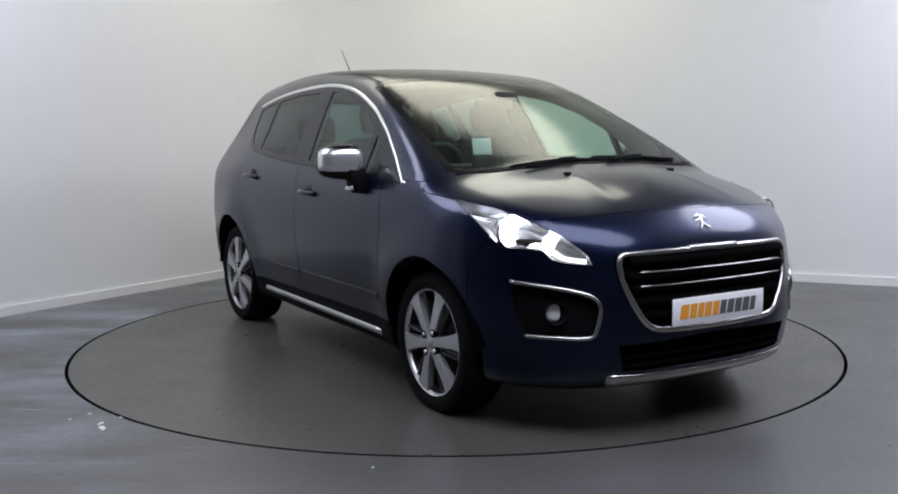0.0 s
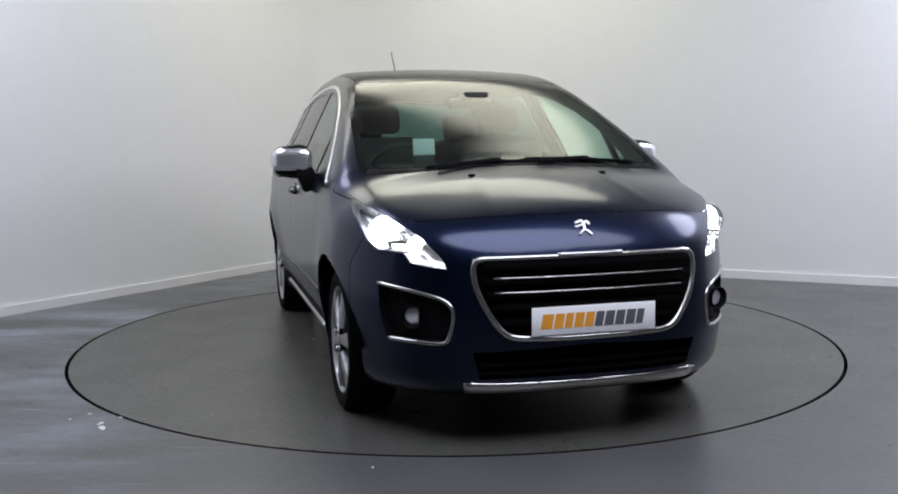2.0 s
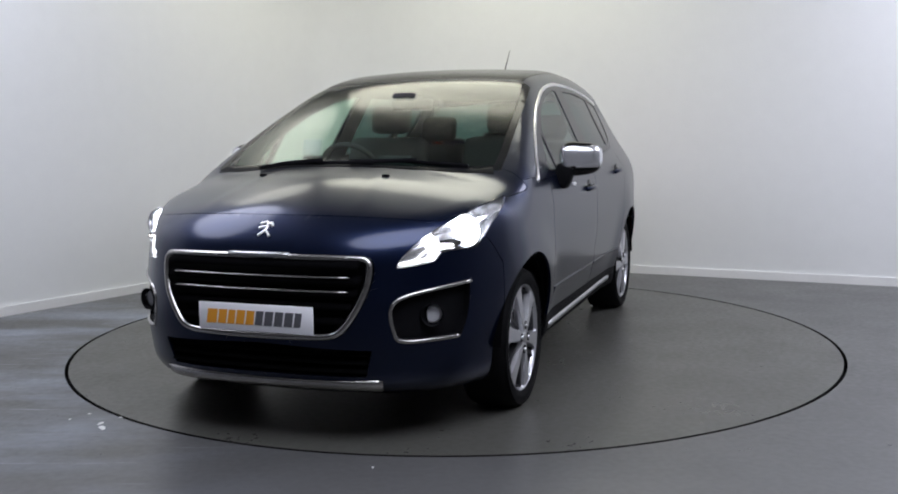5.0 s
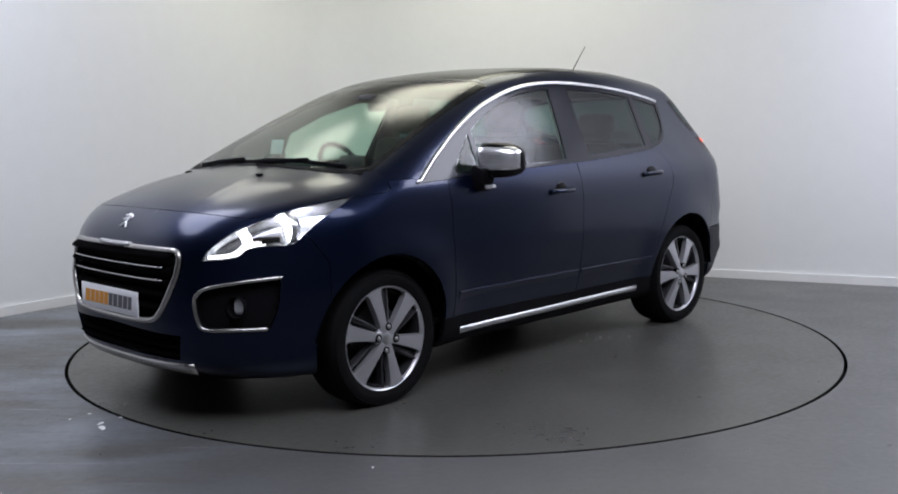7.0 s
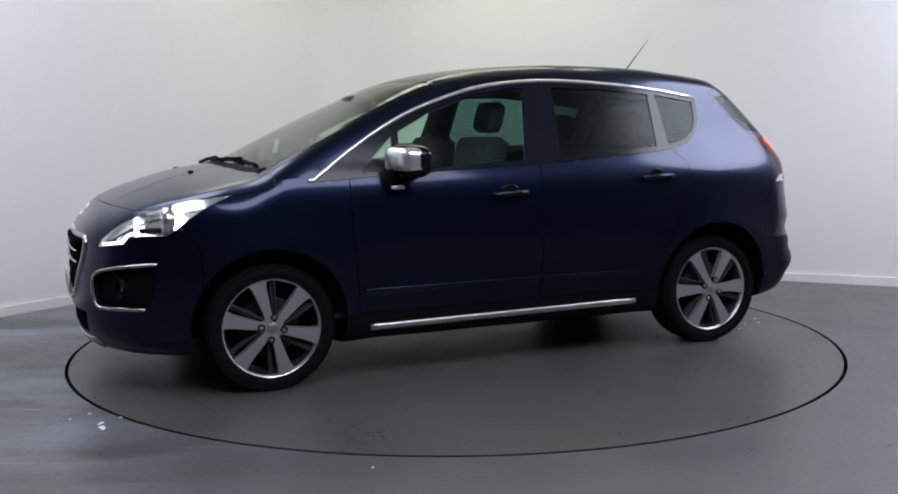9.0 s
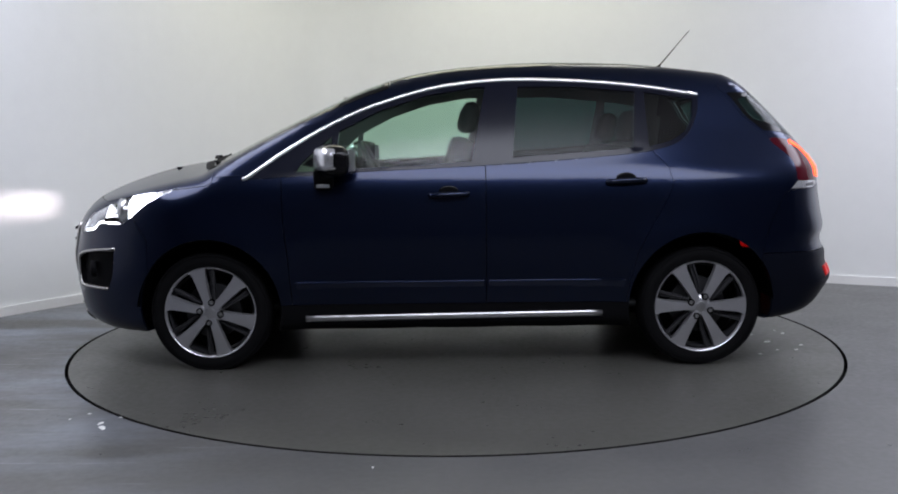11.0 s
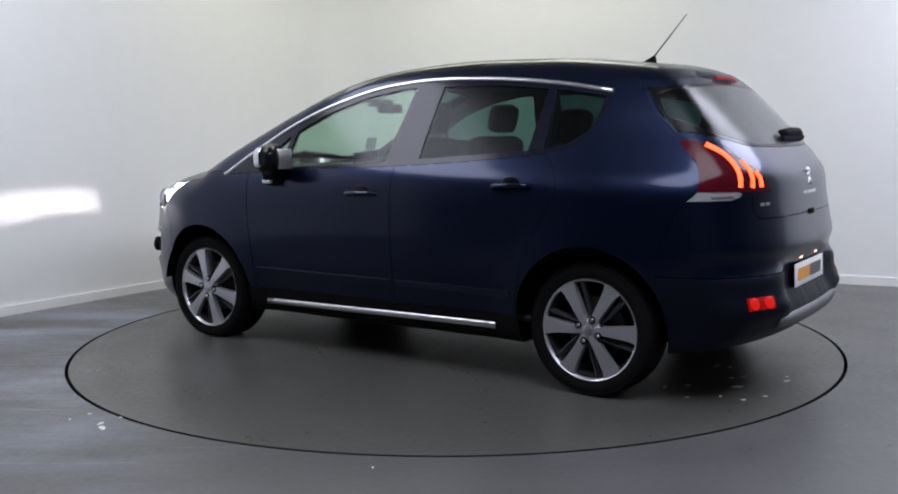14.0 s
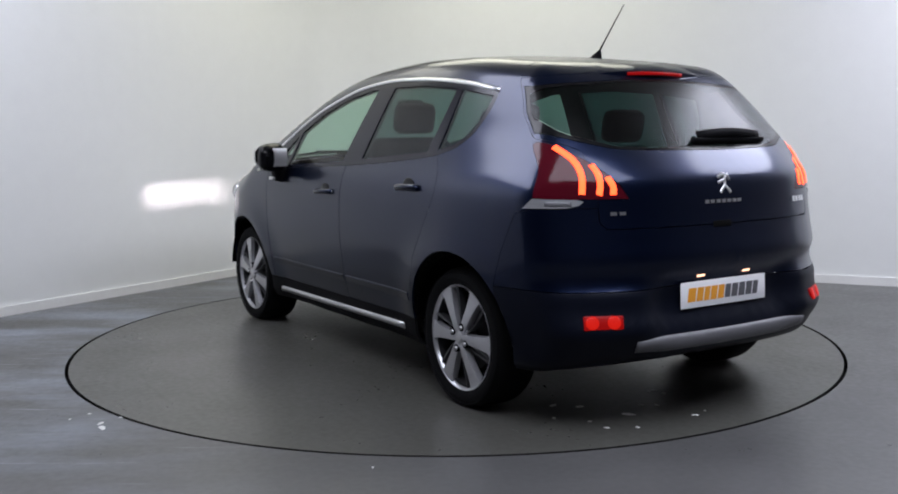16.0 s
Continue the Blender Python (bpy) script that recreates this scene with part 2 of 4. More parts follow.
a = [bm.verts.new(c * (R_DISC - 0.004)) for c in circle]
b = [bm.verts.new(c * R_DISC + Vector((0, 0, -0.004))) for c in circle]
low = [bm.verts.new(c * R_DISC + Vector((0, 0, -0.055))) for c in circle]
steps = [[bm.verts.new(c * q) for c in circle] for q in (0.3, 0.6, 0.9, 1.2, 1.5, 1.8, 2.05)] + [a]
bm.faces.new(steps[0])
for i in range(N):
    j = (i + 1) % N
    for near, far in zip(steps, steps[1:]):
        bm.faces.new((near[i], far[i], far[j], near[j]))
    # bevel and edge near-black, so the gap reads as shade though lit
    bm.faces.new((a[i], b[i], b[j], a[j])).material_index = 1
    bm.faces.new((b[i], low[i], low[j], b[j])).material_index = 1
disc = tagged(link_mesh("turntable", bm, DISC, False), "large flush grey painted round turning disc in the floor", "turntable")
disc.data.materials.append(PIT)
CHIP = material("pale_chip", (0.7, 0.7, 0.68), 0.4)


def chip(x, y, size, parent=None):
    """A flat uneven flake lying on the floor."""
    bm = bmesh.new()
    k = random.randint(5, 7)
    rim = [(size * random.uniform(0.6, 1.2) * math.cos(2 * math.pi * i / k), size * 0.5 * random.uniform(0.6, 1.2) * math.sin(2 * math.pi * i / k)) for i in range(k)]
    up = [bm.verts.new((px, py, 0.0025)) for px, py in rim]
    dn = [bm.verts.new((px * 1.1, py * 1.1, 0)) for px, py in rim]
    bm.faces.new(up)
    for i in range(k):
        bm.faces.new((dn[i], dn[(i + 1) % k], up[(i + 1) % k], up[i]))
    ob = link_mesh("flake", bm, CHIP, False)
    ob.matrix_basis = pose(x, y, 0, 0, 0, random.uniform(0, 360))
    if parent:
        ob.parent = parent
    return ob


tagged(chip(-0.315, -2.36, 0.010), "tiny pale flake lying on the grey floor", "flake")
for fx, fy, fs in ((-1.56, -1.77, 0.022), (-1.53, -1.83, 0.03), (-1.66, -1.62, 0.012), (-1.50, -1.68, 0.010), (-1.72, -1.70, 0.010)):
    tagged(chip(fx, fy, fs), "pale flake of paint lying on the grey floor", "flake", "flakes beside the disc")
for k in range(14):
    a, rr = radians(random.uniform(160, 188)), random.uniform(1.55, 2.12)
    chip(rr * math.cos(a), rr * math.sin(a), random.uniform(0.008, 0.034), disc)

LAMPCASE = material("white_lamp_case", (0.8, 0.8, 0.8), 0.5)
for lx, ly, ll, lw, turn, watts, colour in LAMPS:
    bm = bmesh.new()
    box(bm, -ll / 2 - 0.05, ll / 2 + 0.05, -lw / 2 - 0.05, lw / 2 + 0.05, -0.08, 0, 0.01)
    fix = link_mesh("ceiling_light", bm, LAMPCASE, False)
    fix.matrix_world = pose(lx, ly, CEIL, 0, 0, turn)
    tagged(fix, "long white ceiling light panel", "ceiling light", "ceiling lights")


# ---- the car's outer form ------------------------------------------------------
def curve(*pairs):
    """A smooth curve through (s, value) pairs."""
    xs, ys = np.array([p[0] for p in pairs], float), np.array([p[1] for p in pairs], float)
    h, dl = np.diff(xs), np.diff(ys) / np.diff(xs)
    d = np.zeros(len(xs))
    d[0], d[-1] = dl[0], dl[-1]
    for i in range(1, len(xs) - 1):
        if dl[i - 1] * dl[i] > 0:
            w1, w2 = 2 * h[i] + h[i - 1], h[i] + 2 * h[i - 1]
            d[i] = (w1 + w2) / (w1 / dl[i - 1] + w2 / dl[i])

    def value(s):
        s = np.clip(np.asarray(s, float), xs[0], xs[-1])
        i = np.clip(np.searchsorted(xs, s, side="right") - 1, 0, len(xs) - 2)
        t = (s - xs[i]) / h[i]
        return ((1 + 2 * t) * (1 - t) ** 2 * ys[i] + t * (1 - t) ** 2 * h[i] * d[i] + t * t * (3 - 2 * t) * ys[i + 1]
                + t * t * (t - 1) * h[i] * d[i + 1])
    return value


TOP = curve((-2.4, 1.30), (-1.9, 1.49), (-1.65, 1.548), (-1.3, 1.600), (-0.9, 1.636), (-0.5, 1.645), (-0.1, 1.628), (0.2, 1.592),
            (0.42, 1.538), (0.7, 1.424), (1.0, 1.284), (1.25, 1.162), (1.36, 1.114), (1.48, 1.092), (1.65, 1.062), (1.85, 1.006),
            (2.02, 0.938), (2.12, 0.872), (2.2, 0.79), (2.3, 0.66))
CROWN = curve((-2.4, 0.10), (-1.0, 0.07), (0.1, 0.08), (0.5, 0.11), (1.2, 0.12), (1.45, 0.15), (2.0, 0.20), (2.3, 0.20))
NOSE = curve((0.1, 2.02), (0.2, 2.10), (0.28, 2.165), (0.36, 2.185), (0.46, 2.20), (0.56, 2.20), (0.7, 2.18), (0.8, 2.16), (0.9, 2.12), (1.1, 2.0), (1.7, 1.7))
TAIL = curve((0.1, 1.90), (0.2, 2.00), (0.28, 2.07), (0.38, 2.125), (0.43, 2.118), (0.48, 2.088), (0.55, 2.072), (0.62, 2.078), (0.67, 2.105), (0.72, 2.12), (0.8, 2.105), (0.9, 2.087),
             (1.03, 2.069), (1.12, 2.012), (1.2, 1.94), (1.3, 1.845), (1.4, 1.745), (1.5, 1.64), (1.7, 1.43))
SIDE = curve((0.1, 0.77), (0.2, 0.826), (0.27, 0.849), (0.34, 0.858), (0.42, 0.876), (0.55, 0.897), (0.72, 0.912), (0.87, 0.910), (0.97, 0.898),
             (1.04, 0.876), (1.1, 0.846), (1.2, 0.798), (1.35, 0.722), (1.5, 0.642), (1.6, 0.58), (1.75, 0.48))
PLAN = curve((-2.4, 0.86), (-2.0, 0.915), (-1.6, 0.975), (-1.2, 1.0), (-0.5, 1.0), (0.3, 1.0), (0.9, 0.998), (1.4, 0.985), (1.8, 0.95), (2.3, 0.88))
PLAN_HIGH = curve((-2.4, 0.81), (-2.0, 0.87), (-1.5, 0.935), (-1.0, 0.985), (-0.5, 1.0), (0.4, 1.0), (1.0, 0.985), (1.6, 0.94), (2.3, 0.85))
UNDER = curve((-2.4, 0.34), (-2.0, 0.28), (-1.7, 0.235), (-1.0, 0.205), (1.0, 0.195), (1.7, 0.19), (2.1, 0.20), (2.3, 0.22))
WHEEL_X, WHEEL_Z, TYRE_R = 1.3065, 0.326, 0.324


def smooth_max(a, b, k):
    h = np.maximum(k - np.abs(a - b), 0.0)
    return np.maximum(a, b) + h * h / (4 * k)


def hull(x, y, z):
    """Below zero inside the car's closed outer form."""
    ay = np.abs(y)
    top = (z - TOP(x) + CROWN(x) * ay ** 2) * 0.93
    ridge = np.clip((x - 1.42) / 0.1, 0, 1) * np.clip((2.0 - x) / 0.1, 0, 1)
    top = top - 0.003 * ridge * np.exp(-((ay - 0.24 - 0.22 * (x - 1.42)) / 0.035) ** 2)
    high = np.clip((z - 0.95) / 0.35, 0, 1)
    high = high * high * (3 - 2 * high)
    plan = PLAN(x) * (1 - high) + PLAN_HIGH(x) * high
    width = SIDE(z) * plan
    for wx in (WHEEL_X, -WHEEL_X):
        r = np.hypot(x - wx, z - WHEEL_Z)
        width = width + 0.022 * np.exp(-((r - 0.37) / 0.13) ** 2)
    side = ay - width
    nose = x - NOSE(z) + 0.9 * ay ** 4 + 0.03 * ay ** 2
    corner = np.clip((ay - 0.32) / 0.20, 0, 1)
    low = np.clip((z - 0.36) / 0.09, 0, 1) * np.clip((0.665 - z) / 0.085, 0, 1)
    tail = -x - TAIL(z) - 0.062 * corner * corner * (3 - 2 * corner) * low + 0.37 * ay ** 4 + 0.07 * ay ** 2
    under = UNDER(x) - z
    f = smooth_max(top, side, 0.07 + 0.07 * np.clip((x - 1.15) / 0.3, 0, 1))
    f = smooth_max(f, nose, 0.10)
    f = smooth_max(f, tail, 0.07)
    return smooth_max(f, under, 0.05)


def cast(o, d, far=3.2):
    """Where rays from inside points o along d leave the form."""
    lo, hi = np.zeros(len(o)), np.full(len(o), far)
    for _ in range(40):
        mid = (lo + hi) / 2
        p = o + d * mid[:, None]
        inside = hull(p[:, 0], p[:, 1], p[:, 2]) < 0
        lo, hi = np.where(inside, mid, lo), np.where(inside, hi, mid)
    return o + d * lo[:, None]


def outward(p):
    """Unit normals of the form at points p."""
    e = 0.004
    g = np.stack([hull(*(p + s).T) - hull(*(p - s).T) for s in np.eye(3) * e], 1)
    return g / np.linalg.norm(g, axis=1, keepdims=True)


def hull_mesh(n_round=192, n_slide=72, n_cap=42):
    """The whole outer form as a quad sheet."""
    phi = np.linspace(0, 2 * np.pi, n_round, endpoint=False) + np.pi / n_round
    stations = []
    for k in range(1, n_cap):
        stations.append((1.25, np.pi / 2 * (1 - k / n_cap)))
    for x in np.linspace(1.25, -1.25, n_slide):
        stations.append((x, 0.0))
    for k in range(1, n_cap):
        stations.append((-1.25, -np.pi / 2 * k / n_cap))
    o, d = [], []
    for x, tau in stations:
        zc = 0.66 if x > 0.6 else 0.78 if x < -0.9 else np.interp(x, [-0.9, 0.6], [0.78, 0.66])
        for a in phi:
            o.append((x, 0, zc))
            d.append((np.sin(tau), np.cos(tau) * np.cos(a), np.cos(tau) * np.sin(a)))
    p = cast(np.array(o), np.array(d))
    ends = cast(np.array([(1.25, 0, 0.66), (-1.25, 0, 0.78)]), np.array([(1.0, 0, 0), (-1.0, 0, 0)]))
    bm = bmesh.new()
    vs = [bm.verts.new(q) for q in p]
    m, k = len(stations), n_round
    for i in range(m - 1):
        for j in range(k):
            bm.faces.new((vs[i * k + j], vs[(i + 1) * k + j], vs[(i + 1) * k + (j + 1) % k], vs[i * k + (j + 1) % k]))
    f, r = bm.verts.new(ends[0]), bm.verts.new(ends[1])
    for j in range(k):
        bm.faces.new((f, vs[j], vs[(j + 1) % k]))
        bm.faces.new((r, vs[(m - 1) * k + (j + 1) % k], vs[(m - 1) * k + j]))
    bmesh.ops.recalc_face_normals(bm, faces=bm.faces)
    return bm


car = new("car")
tagged(car, "dark blue five-door crossover car with lit headlights", "car")

# views along which outlines are cut: across, up, towards the looker
Q = math.sqrt(0.5)
VIEWS = {"side": ((1, 0, 0), (0, 0, 1), (0, 1, 0)), "front": ((0, 1, 0), (0, 0, 1), (1, 0, 0)),
         "rear": ((0, 1, 0), (0, 0, 1), (-1, 0, 0)), "top": ((1, 0, 0), (0, 1, 0), (0, 0, 1)),
         "front_corner": ((-Q, Q, 0), (0, 0, 1), (Q, Q, 0)), "rear_corner": ((Q, Q, 0), (0, 0, 1), (-Q, Q, 0))}


def view(name, side=1):
    return [Vector((a[0], a[1] * side, a[2])) for a in VIEWS[name]]


def both(half):
    """A whole outline from the half with y >= 0, top to bottom."""
    return half + [(-y, z) for y, z in reversed(half) if abs(y) > 1e-6]


def both_top(half):
    """A whole outline seen from above from the half with y >= 0."""
    return half + [(x, -y) for x, y in reversed(half) if abs(y) > 1e-6]


def smooth_outline(pts, n=3, sharp=()):
    """More points along a closed outline, rounding it but at the sharp corners."""
    out = []
    k = len(pts)
    for i in range(k):
        p0, p1, p2, p3 = (Vector(pts[(i + j) % k]) for j in (-1, 0, 1, 2))
        if i in sharp:
            p0 = p1
        if (i + 1) % k in sharp:
            p3 = p2
        for j in range(n):
            t = j / n
            m1, m2 = (p2 - p0) * 0.5, (p3 - p1) * 0.5
            ln = (p2 - p1).length
            for m in (m1, m2):
                if m.length > ln:
                    m.length = ln
            q = (p1 * (2 * t ** 3 - 3 * t ** 2 + 1) + m1 * (t ** 3 - 2 * t ** 2 + t) + p2 * (3 * t ** 2 - 2 * t ** 3)
                 + m2 * (t ** 3 - t ** 2))
            out.append((q.x, q.y))
    return out


def smooth_line(pts, n=5):
    """More points along an open line."""
    out = []
    for i in range(len(pts) - 1):
        p0, p1, p2, p3 = (Vector(pts[min(max(i + j, 0), len(pts) - 1)]) for j in (-1, 0, 1, 2))
        for j in range(n):
            t = j / n
            q = 0.5 * (2 * p1 + (p2 - p0) * t + (2 * p0 - 5 * p1 + 4 * p2 - p3) * t * t + (3 * p1 - p0 - 3 * p2 + p3) * t ** 3)
            out.append(tuple(q))
    return out + [tuple(pts[-1])]


def inside(p, poly):
    x, y = p
    hit = False
    for (x0, y0), (x1, y1) in zip(poly, poly[1:] + poly[:1]):
        if (y0 > y) != (y1 > y) and x < (x1 - x0) * (y - y0) / (y1 - y0) + x0:
            hit = not hit
    return hit


def facing(f, A, least):
    return f.normal.dot(A) > least


def cut(bm, poly, axes, least=0.05, test=None):
    """Split the sheet along an outline seen along axes."""
    U, V, A = axes
    us, vs = [p[0] for p in poly], [p[1] for p in poly]
    e = 0.004
    lo_u, hi_u, lo_v, hi_v = min(us) - e, max(us) + e, min(vs) - e, max(vs) + e

    def span(f):
        a = [v.co.dot(U) for v in f.verts]
        b = [v.co.dot(V) for v in f.verts]
        return min(a), max(a), min(b), max(b)

    pool = {}
    for f in bm.faces:
        if facing(f, A, least) and (test is None or test(f.calc_center_median())):
            s = span(f)
            if s[0] < hi_u and s[1] > lo_u and s[2] < hi_v and s[3] > lo_v:
                pool[f] = s
    for (u0, v0), (u1, v1) in zip(poly, poly[1:] + poly[:1]):
        if math.hypot(u1 - u0, v1 - v0) < 1e-5:
            continue
        a, b, c, d = min(u0, u1) - e, max(u0, u1) + e, min(v0, v1) - e, max(v0, v1) + e
        near = [f for f, s in pool.items() if s[0] < b and s[1] > a and s[2] < d and s[3] > c]
        if not near:
            continue
        geom = near + list({x for f in near for x in f.edges}) + list({x for f in near for x in f.verts})
        for f in near:
            del pool[f]
        no = A.cross(U * (u1 - u0) + V * (v1 - v0)).normalized()
        r = bmesh.ops.bisect_plane(bm, geom=geom, dist=2e-5, plane_co=U * u0 + V * v0, plane_no=no)
        for f in r["geom"]:
            if isinstance(f, bmesh.types.BMFace):
                pool[f] = span(f)


def pick(bm, faces, poly, axes, least=0.05, test=None):
    """Takes the faces inside an outline out of the set and returns them."""
    U, V, A = axes
    us, vs = [p[0] for p in poly], [p[1] for p in poly]
    lo_u, hi_u, lo_v, hi_v = min(us), max(us), min(vs), max(vs)
    got = []
    for f in faces:
        c = f.calc_center_median()
        u, v = c.dot(U), c.dot(V)
        if lo_u < u < hi_u and lo_v < v < hi_v and f.normal.dot(A) > least and (test is None or test(c)) and inside((u, v), poly):
            got.append(f)
    faces.difference_update(got)
    return got


def sheet(faces, gap=0.0022, depth=0.014, sink=0.0, turn_in=True):
    """A panel of its own from faces: edges drawn back for the shut line and folded inward."""
    bm = bmesh.new()
    ids = {}
    for f in faces:
        for v in f.verts:
            if v not in ids:
                ids[v] = bm.verts.new(v.co)
    for f in faces:
        try:
            bm.faces.new([ids[v] for v in f.verts])
        except ValueError:
            pass
    bm.normal_update()
    all_verts = list(bm.verts)
    true_n = outward(np.array([tuple(v.co) for v in all_verts]))
    ways = {v: Vector(q) for v, q in zip(all_verts, true_n)}
    if sink:
        moves = [(v, ways[v]) for v in bm.verts]
        for v, n in moves:
            v.co -= n * sink
        bm.normal_update()
    rim = [e for e in bm.edges if len(e.link_faces) == 1]
    pull = {}
    for e in rim:
        f = e.link_faces[0]
        d = (e.verts[1].co - e.verts[0].co).normalized()
        w = f.normal.cross(d)
        if w.dot(f.calc_center_median() - e.verts[0].co) < 0:
            w = -w
        for v in e.verts:
            pull[v] = pull.get(v, Vector()) + w * e.calc_length()
    down = {v: ways[v] for v in pull}
    for v, w in pull.items():
        if w.length > 1e-9:
            v.co += w.normalized() * gap
    if turn_in:
        low = {v: bm.verts.new(v.co - down[v] * depth) for v in pull}
        for e in rim:
            a, b = e.verts
            f = e.link_faces[0]
            order = [l.vert for l in f.loops]
            i = order.index(a)
            if order[(i + 1) % len(order)] is not b:
                a, b = b, a
            try:
                bm.faces.new((b, a, low[a], low[b]))
            except ValueError:
                pass
    return bm


def panel(name, faces, mat, parent=car, label="", **kw):
    if not faces:
        return None
    return part(name, sheet(faces, **kw), mat, parent, label, angle=38)


def on_hull(points, way):
    """Points of the form hit from outside along -way, with normals."""
    p = np.array(points, float)
    d = np.tile(np.array(way, float), (len(p), 1))
    d /= np.linalg.norm(d, axis=1, keepdims=True)
    s = np.arange(2.6, -1.6, -0.003)
    out = []
    for q, w in zip(p, d):
        line = q + s[:, None] * w
        h = hull(line[:, 0], line[:, 1], line[:, 2])
        i = int(np.argmax(h < 0))
        out.append(line[i])
    out = np.array(out)
    return out, outward(out)


def strip_on_hull(uv, axes, width, height, lift=0.0):
    """A moulding laid on the form along a line given in a view."""
    U, V, A = axes
    p, n = on_hull([tuple(U * u + V * v) for u, v in uv], tuple(A))
    bm = bmesh.new()
    sweep(bm, [Vector(a) + Vector(b) * lift for a, b in zip(p, n)], n, width, height)
    bmesh.ops.recalc_face_normals(bm, faces=bm.faces)
    return bm


def step_on_hull(line, sd, width, height):
    """A moulding along a flank: a thin lip above, and a face below it that slopes back to the door."""
    bm = bmesh.new()
    rows = []
    shape = ((0.5, -0.002), (0.5, height * 0.8), (0.42, height), (0.2, height * 0.85), (-0.5, 0.001), (-0.52, -0.004))
    grid = [on_hull([(u, 0, v + a * width) for u, v in line], (0, sd, 0)) for a, _ in shape]
    for (p, n), (_, h) in zip(grid, shape):
        rows.append([bm.verts.new(Vector(a) + Vector(b) * h) for a, b in zip(p, n)])
    for a, b in zip(rows, rows[1:]):
        for i in range(len(line) - 1):
            bm.faces.new((a[i], a[i + 1], b[i + 1], b[i]))
    bm.faces.new([q[0] for q in rows])
    bm.faces.new([q[-1] for q in rows][::-1])
    bmesh.ops.recalc_face_normals(bm, faces=bm.faces)
    return bm


# outlines in metres
DLO = [(1.12, 1.014), (0.915, 1.025), (0.63, 1.042), (0.377, 1.055), (-0.16, 1.076), (-0.56, 1.10), (-0.91, 1.127), (-1.05, 1.144),
       (-1.185, 1.183), (-1.265, 1.25), (-1.318, 1.365), (-1.322, 1.45), (-1.05, 1.496), (-0.696, 1.53), (-0.28, 1.542), (0.05, 1.512),
       (0.287, 1.455), (0.497, 1.385), (0.704, 1.286), (0.90, 1.168), (1.0, 1.10)]
QUARTER_FRONT = [(0.83, 1.052), (0.80, 1.10), (0.645, 1.24), (0.66, 1.058)]
GLASS_FRONT = [(0.628, 1.062), (0.607, 1.262), (0.40, 1.367), (0.15, 1.447), (-0.10, 1.488), (-0.17, 1.488), (-0.09, 1.10)]
GLASS_REAR = [(-0.31, 1.115), (-0.35, 1.49), (-0.66, 1.488), (-0.98, 1.458), (-0.948, 1.158)]
GLASS_QUARTER = [(-1.035, 1.168), (-1.03, 1.455), (-1.292, 1.415), (-1.276, 1.314), (-1.236, 1.246), (-1.155, 1.195)]
SCREEN = [(1.44, 0.0), (1.42, 0.25), (1.37, 0.5), (1.28, 0.752), (1.13, 0.741), (0.83, 0.708), (0.6, 0.68), (0.345, 0.638), (0.385, 0.3), (0.41, 0.0)]
ROOF_GLASS = [(0.396, 0.0), (0.371, 0.3), (0.335, 0.59), (0.0, 0.575), (-0.5, 0.555), (-0.93, 0.53), (-0.95, 0.5), (-0.96, 0.0)]
LAMP = [(-1.068, 0.722), (-1.045, 0.762), (-0.949, 0.832), (-0.856, 0.873), (-0.763, 0.905), (-0.646, 0.94), (-0.503, 0.964), (-0.452, 0.972),
        (-0.478, 0.948), (-0.573, 0.884), (-0.64, 0.825), (-0.69, 0.783), (-0.783, 0.780), (-0.872, 0.774), (-0.905, 0.744), (-0.948, 0.733)]
FOG = [(-0.74, 0.642), (-0.902, 0.628), (-1.034, 0.607), (-1.085, 0.582), (-1.10, 0.545), (-1.088, 0.472), (-1.058, 0.436), (-0.79, 0.432), (-0.755, 0.511)]
GRILLE = both([(0.0, 0.769), (0.438, 0.766), (0.474, 0.757), (0.486, 0.715), (0.47, 0.628), (0.426, 0.536), (0.37, 0.467), (0.30, 0.448), (0.0, 0.441)])
INTAKE = both([(0.0, 0.415), (0.476, 0.397), (0.445, 0.29), (0.0, 0.288)])
TAIL_LAMP = [(-0.672, 1.196), (-0.745, 1.20), (-0.865, 1.15), (-0.975, 1.085), (-1.04, 1.03), (-1.078, 0.973), (-0.878, 0.975), (-0.69, 0.979),
             (-0.70, 1.03), (-0.71, 1.10)]
REVERSE = [(-0.645, 0.936), (-0.69, 0.979), (-0.88, 0.975), (-0.902, 0.966), (-0.885, 0.950), (-0.84, 0.938)]
BACK_GLASS = both([(0.0, 1.482), (0.2, 1.477), (0.4, 1.465), (0.60, 1.452), (0.68, 1.43), (0.735, 1.33), (0.72, 1.245), (0.61, 1.203), (0.482, 1.173),
                   (0.2, 1.165), (0.0, 1.163)])
TAILGATE = both([(0.0, 1.53), (0.61, 1.49), (0.72, 1.45), (0.76, 1.34), (0.74, 1.225), (0.64, 1.17), (0.637, 0.975), (0.637, 0.88), (0.61, 0.852), (0.0, 0.85)])
BONNET = [(2.5, 0.935), (2.04, 0.922), (1.90, 0.894), (1.743, 0.924), (1.53, 0.957), (1.306, 0.984), (1.27, 1.0), (1.262, 1.3), (2.5, 1.3)]
DOOR_FRONT = [(0.905, 1.05), (0.9, 0.8), (0.88, 0.6), (0.865, 0.345), (-0.165, 0.345), (-0.165, 1.1)]
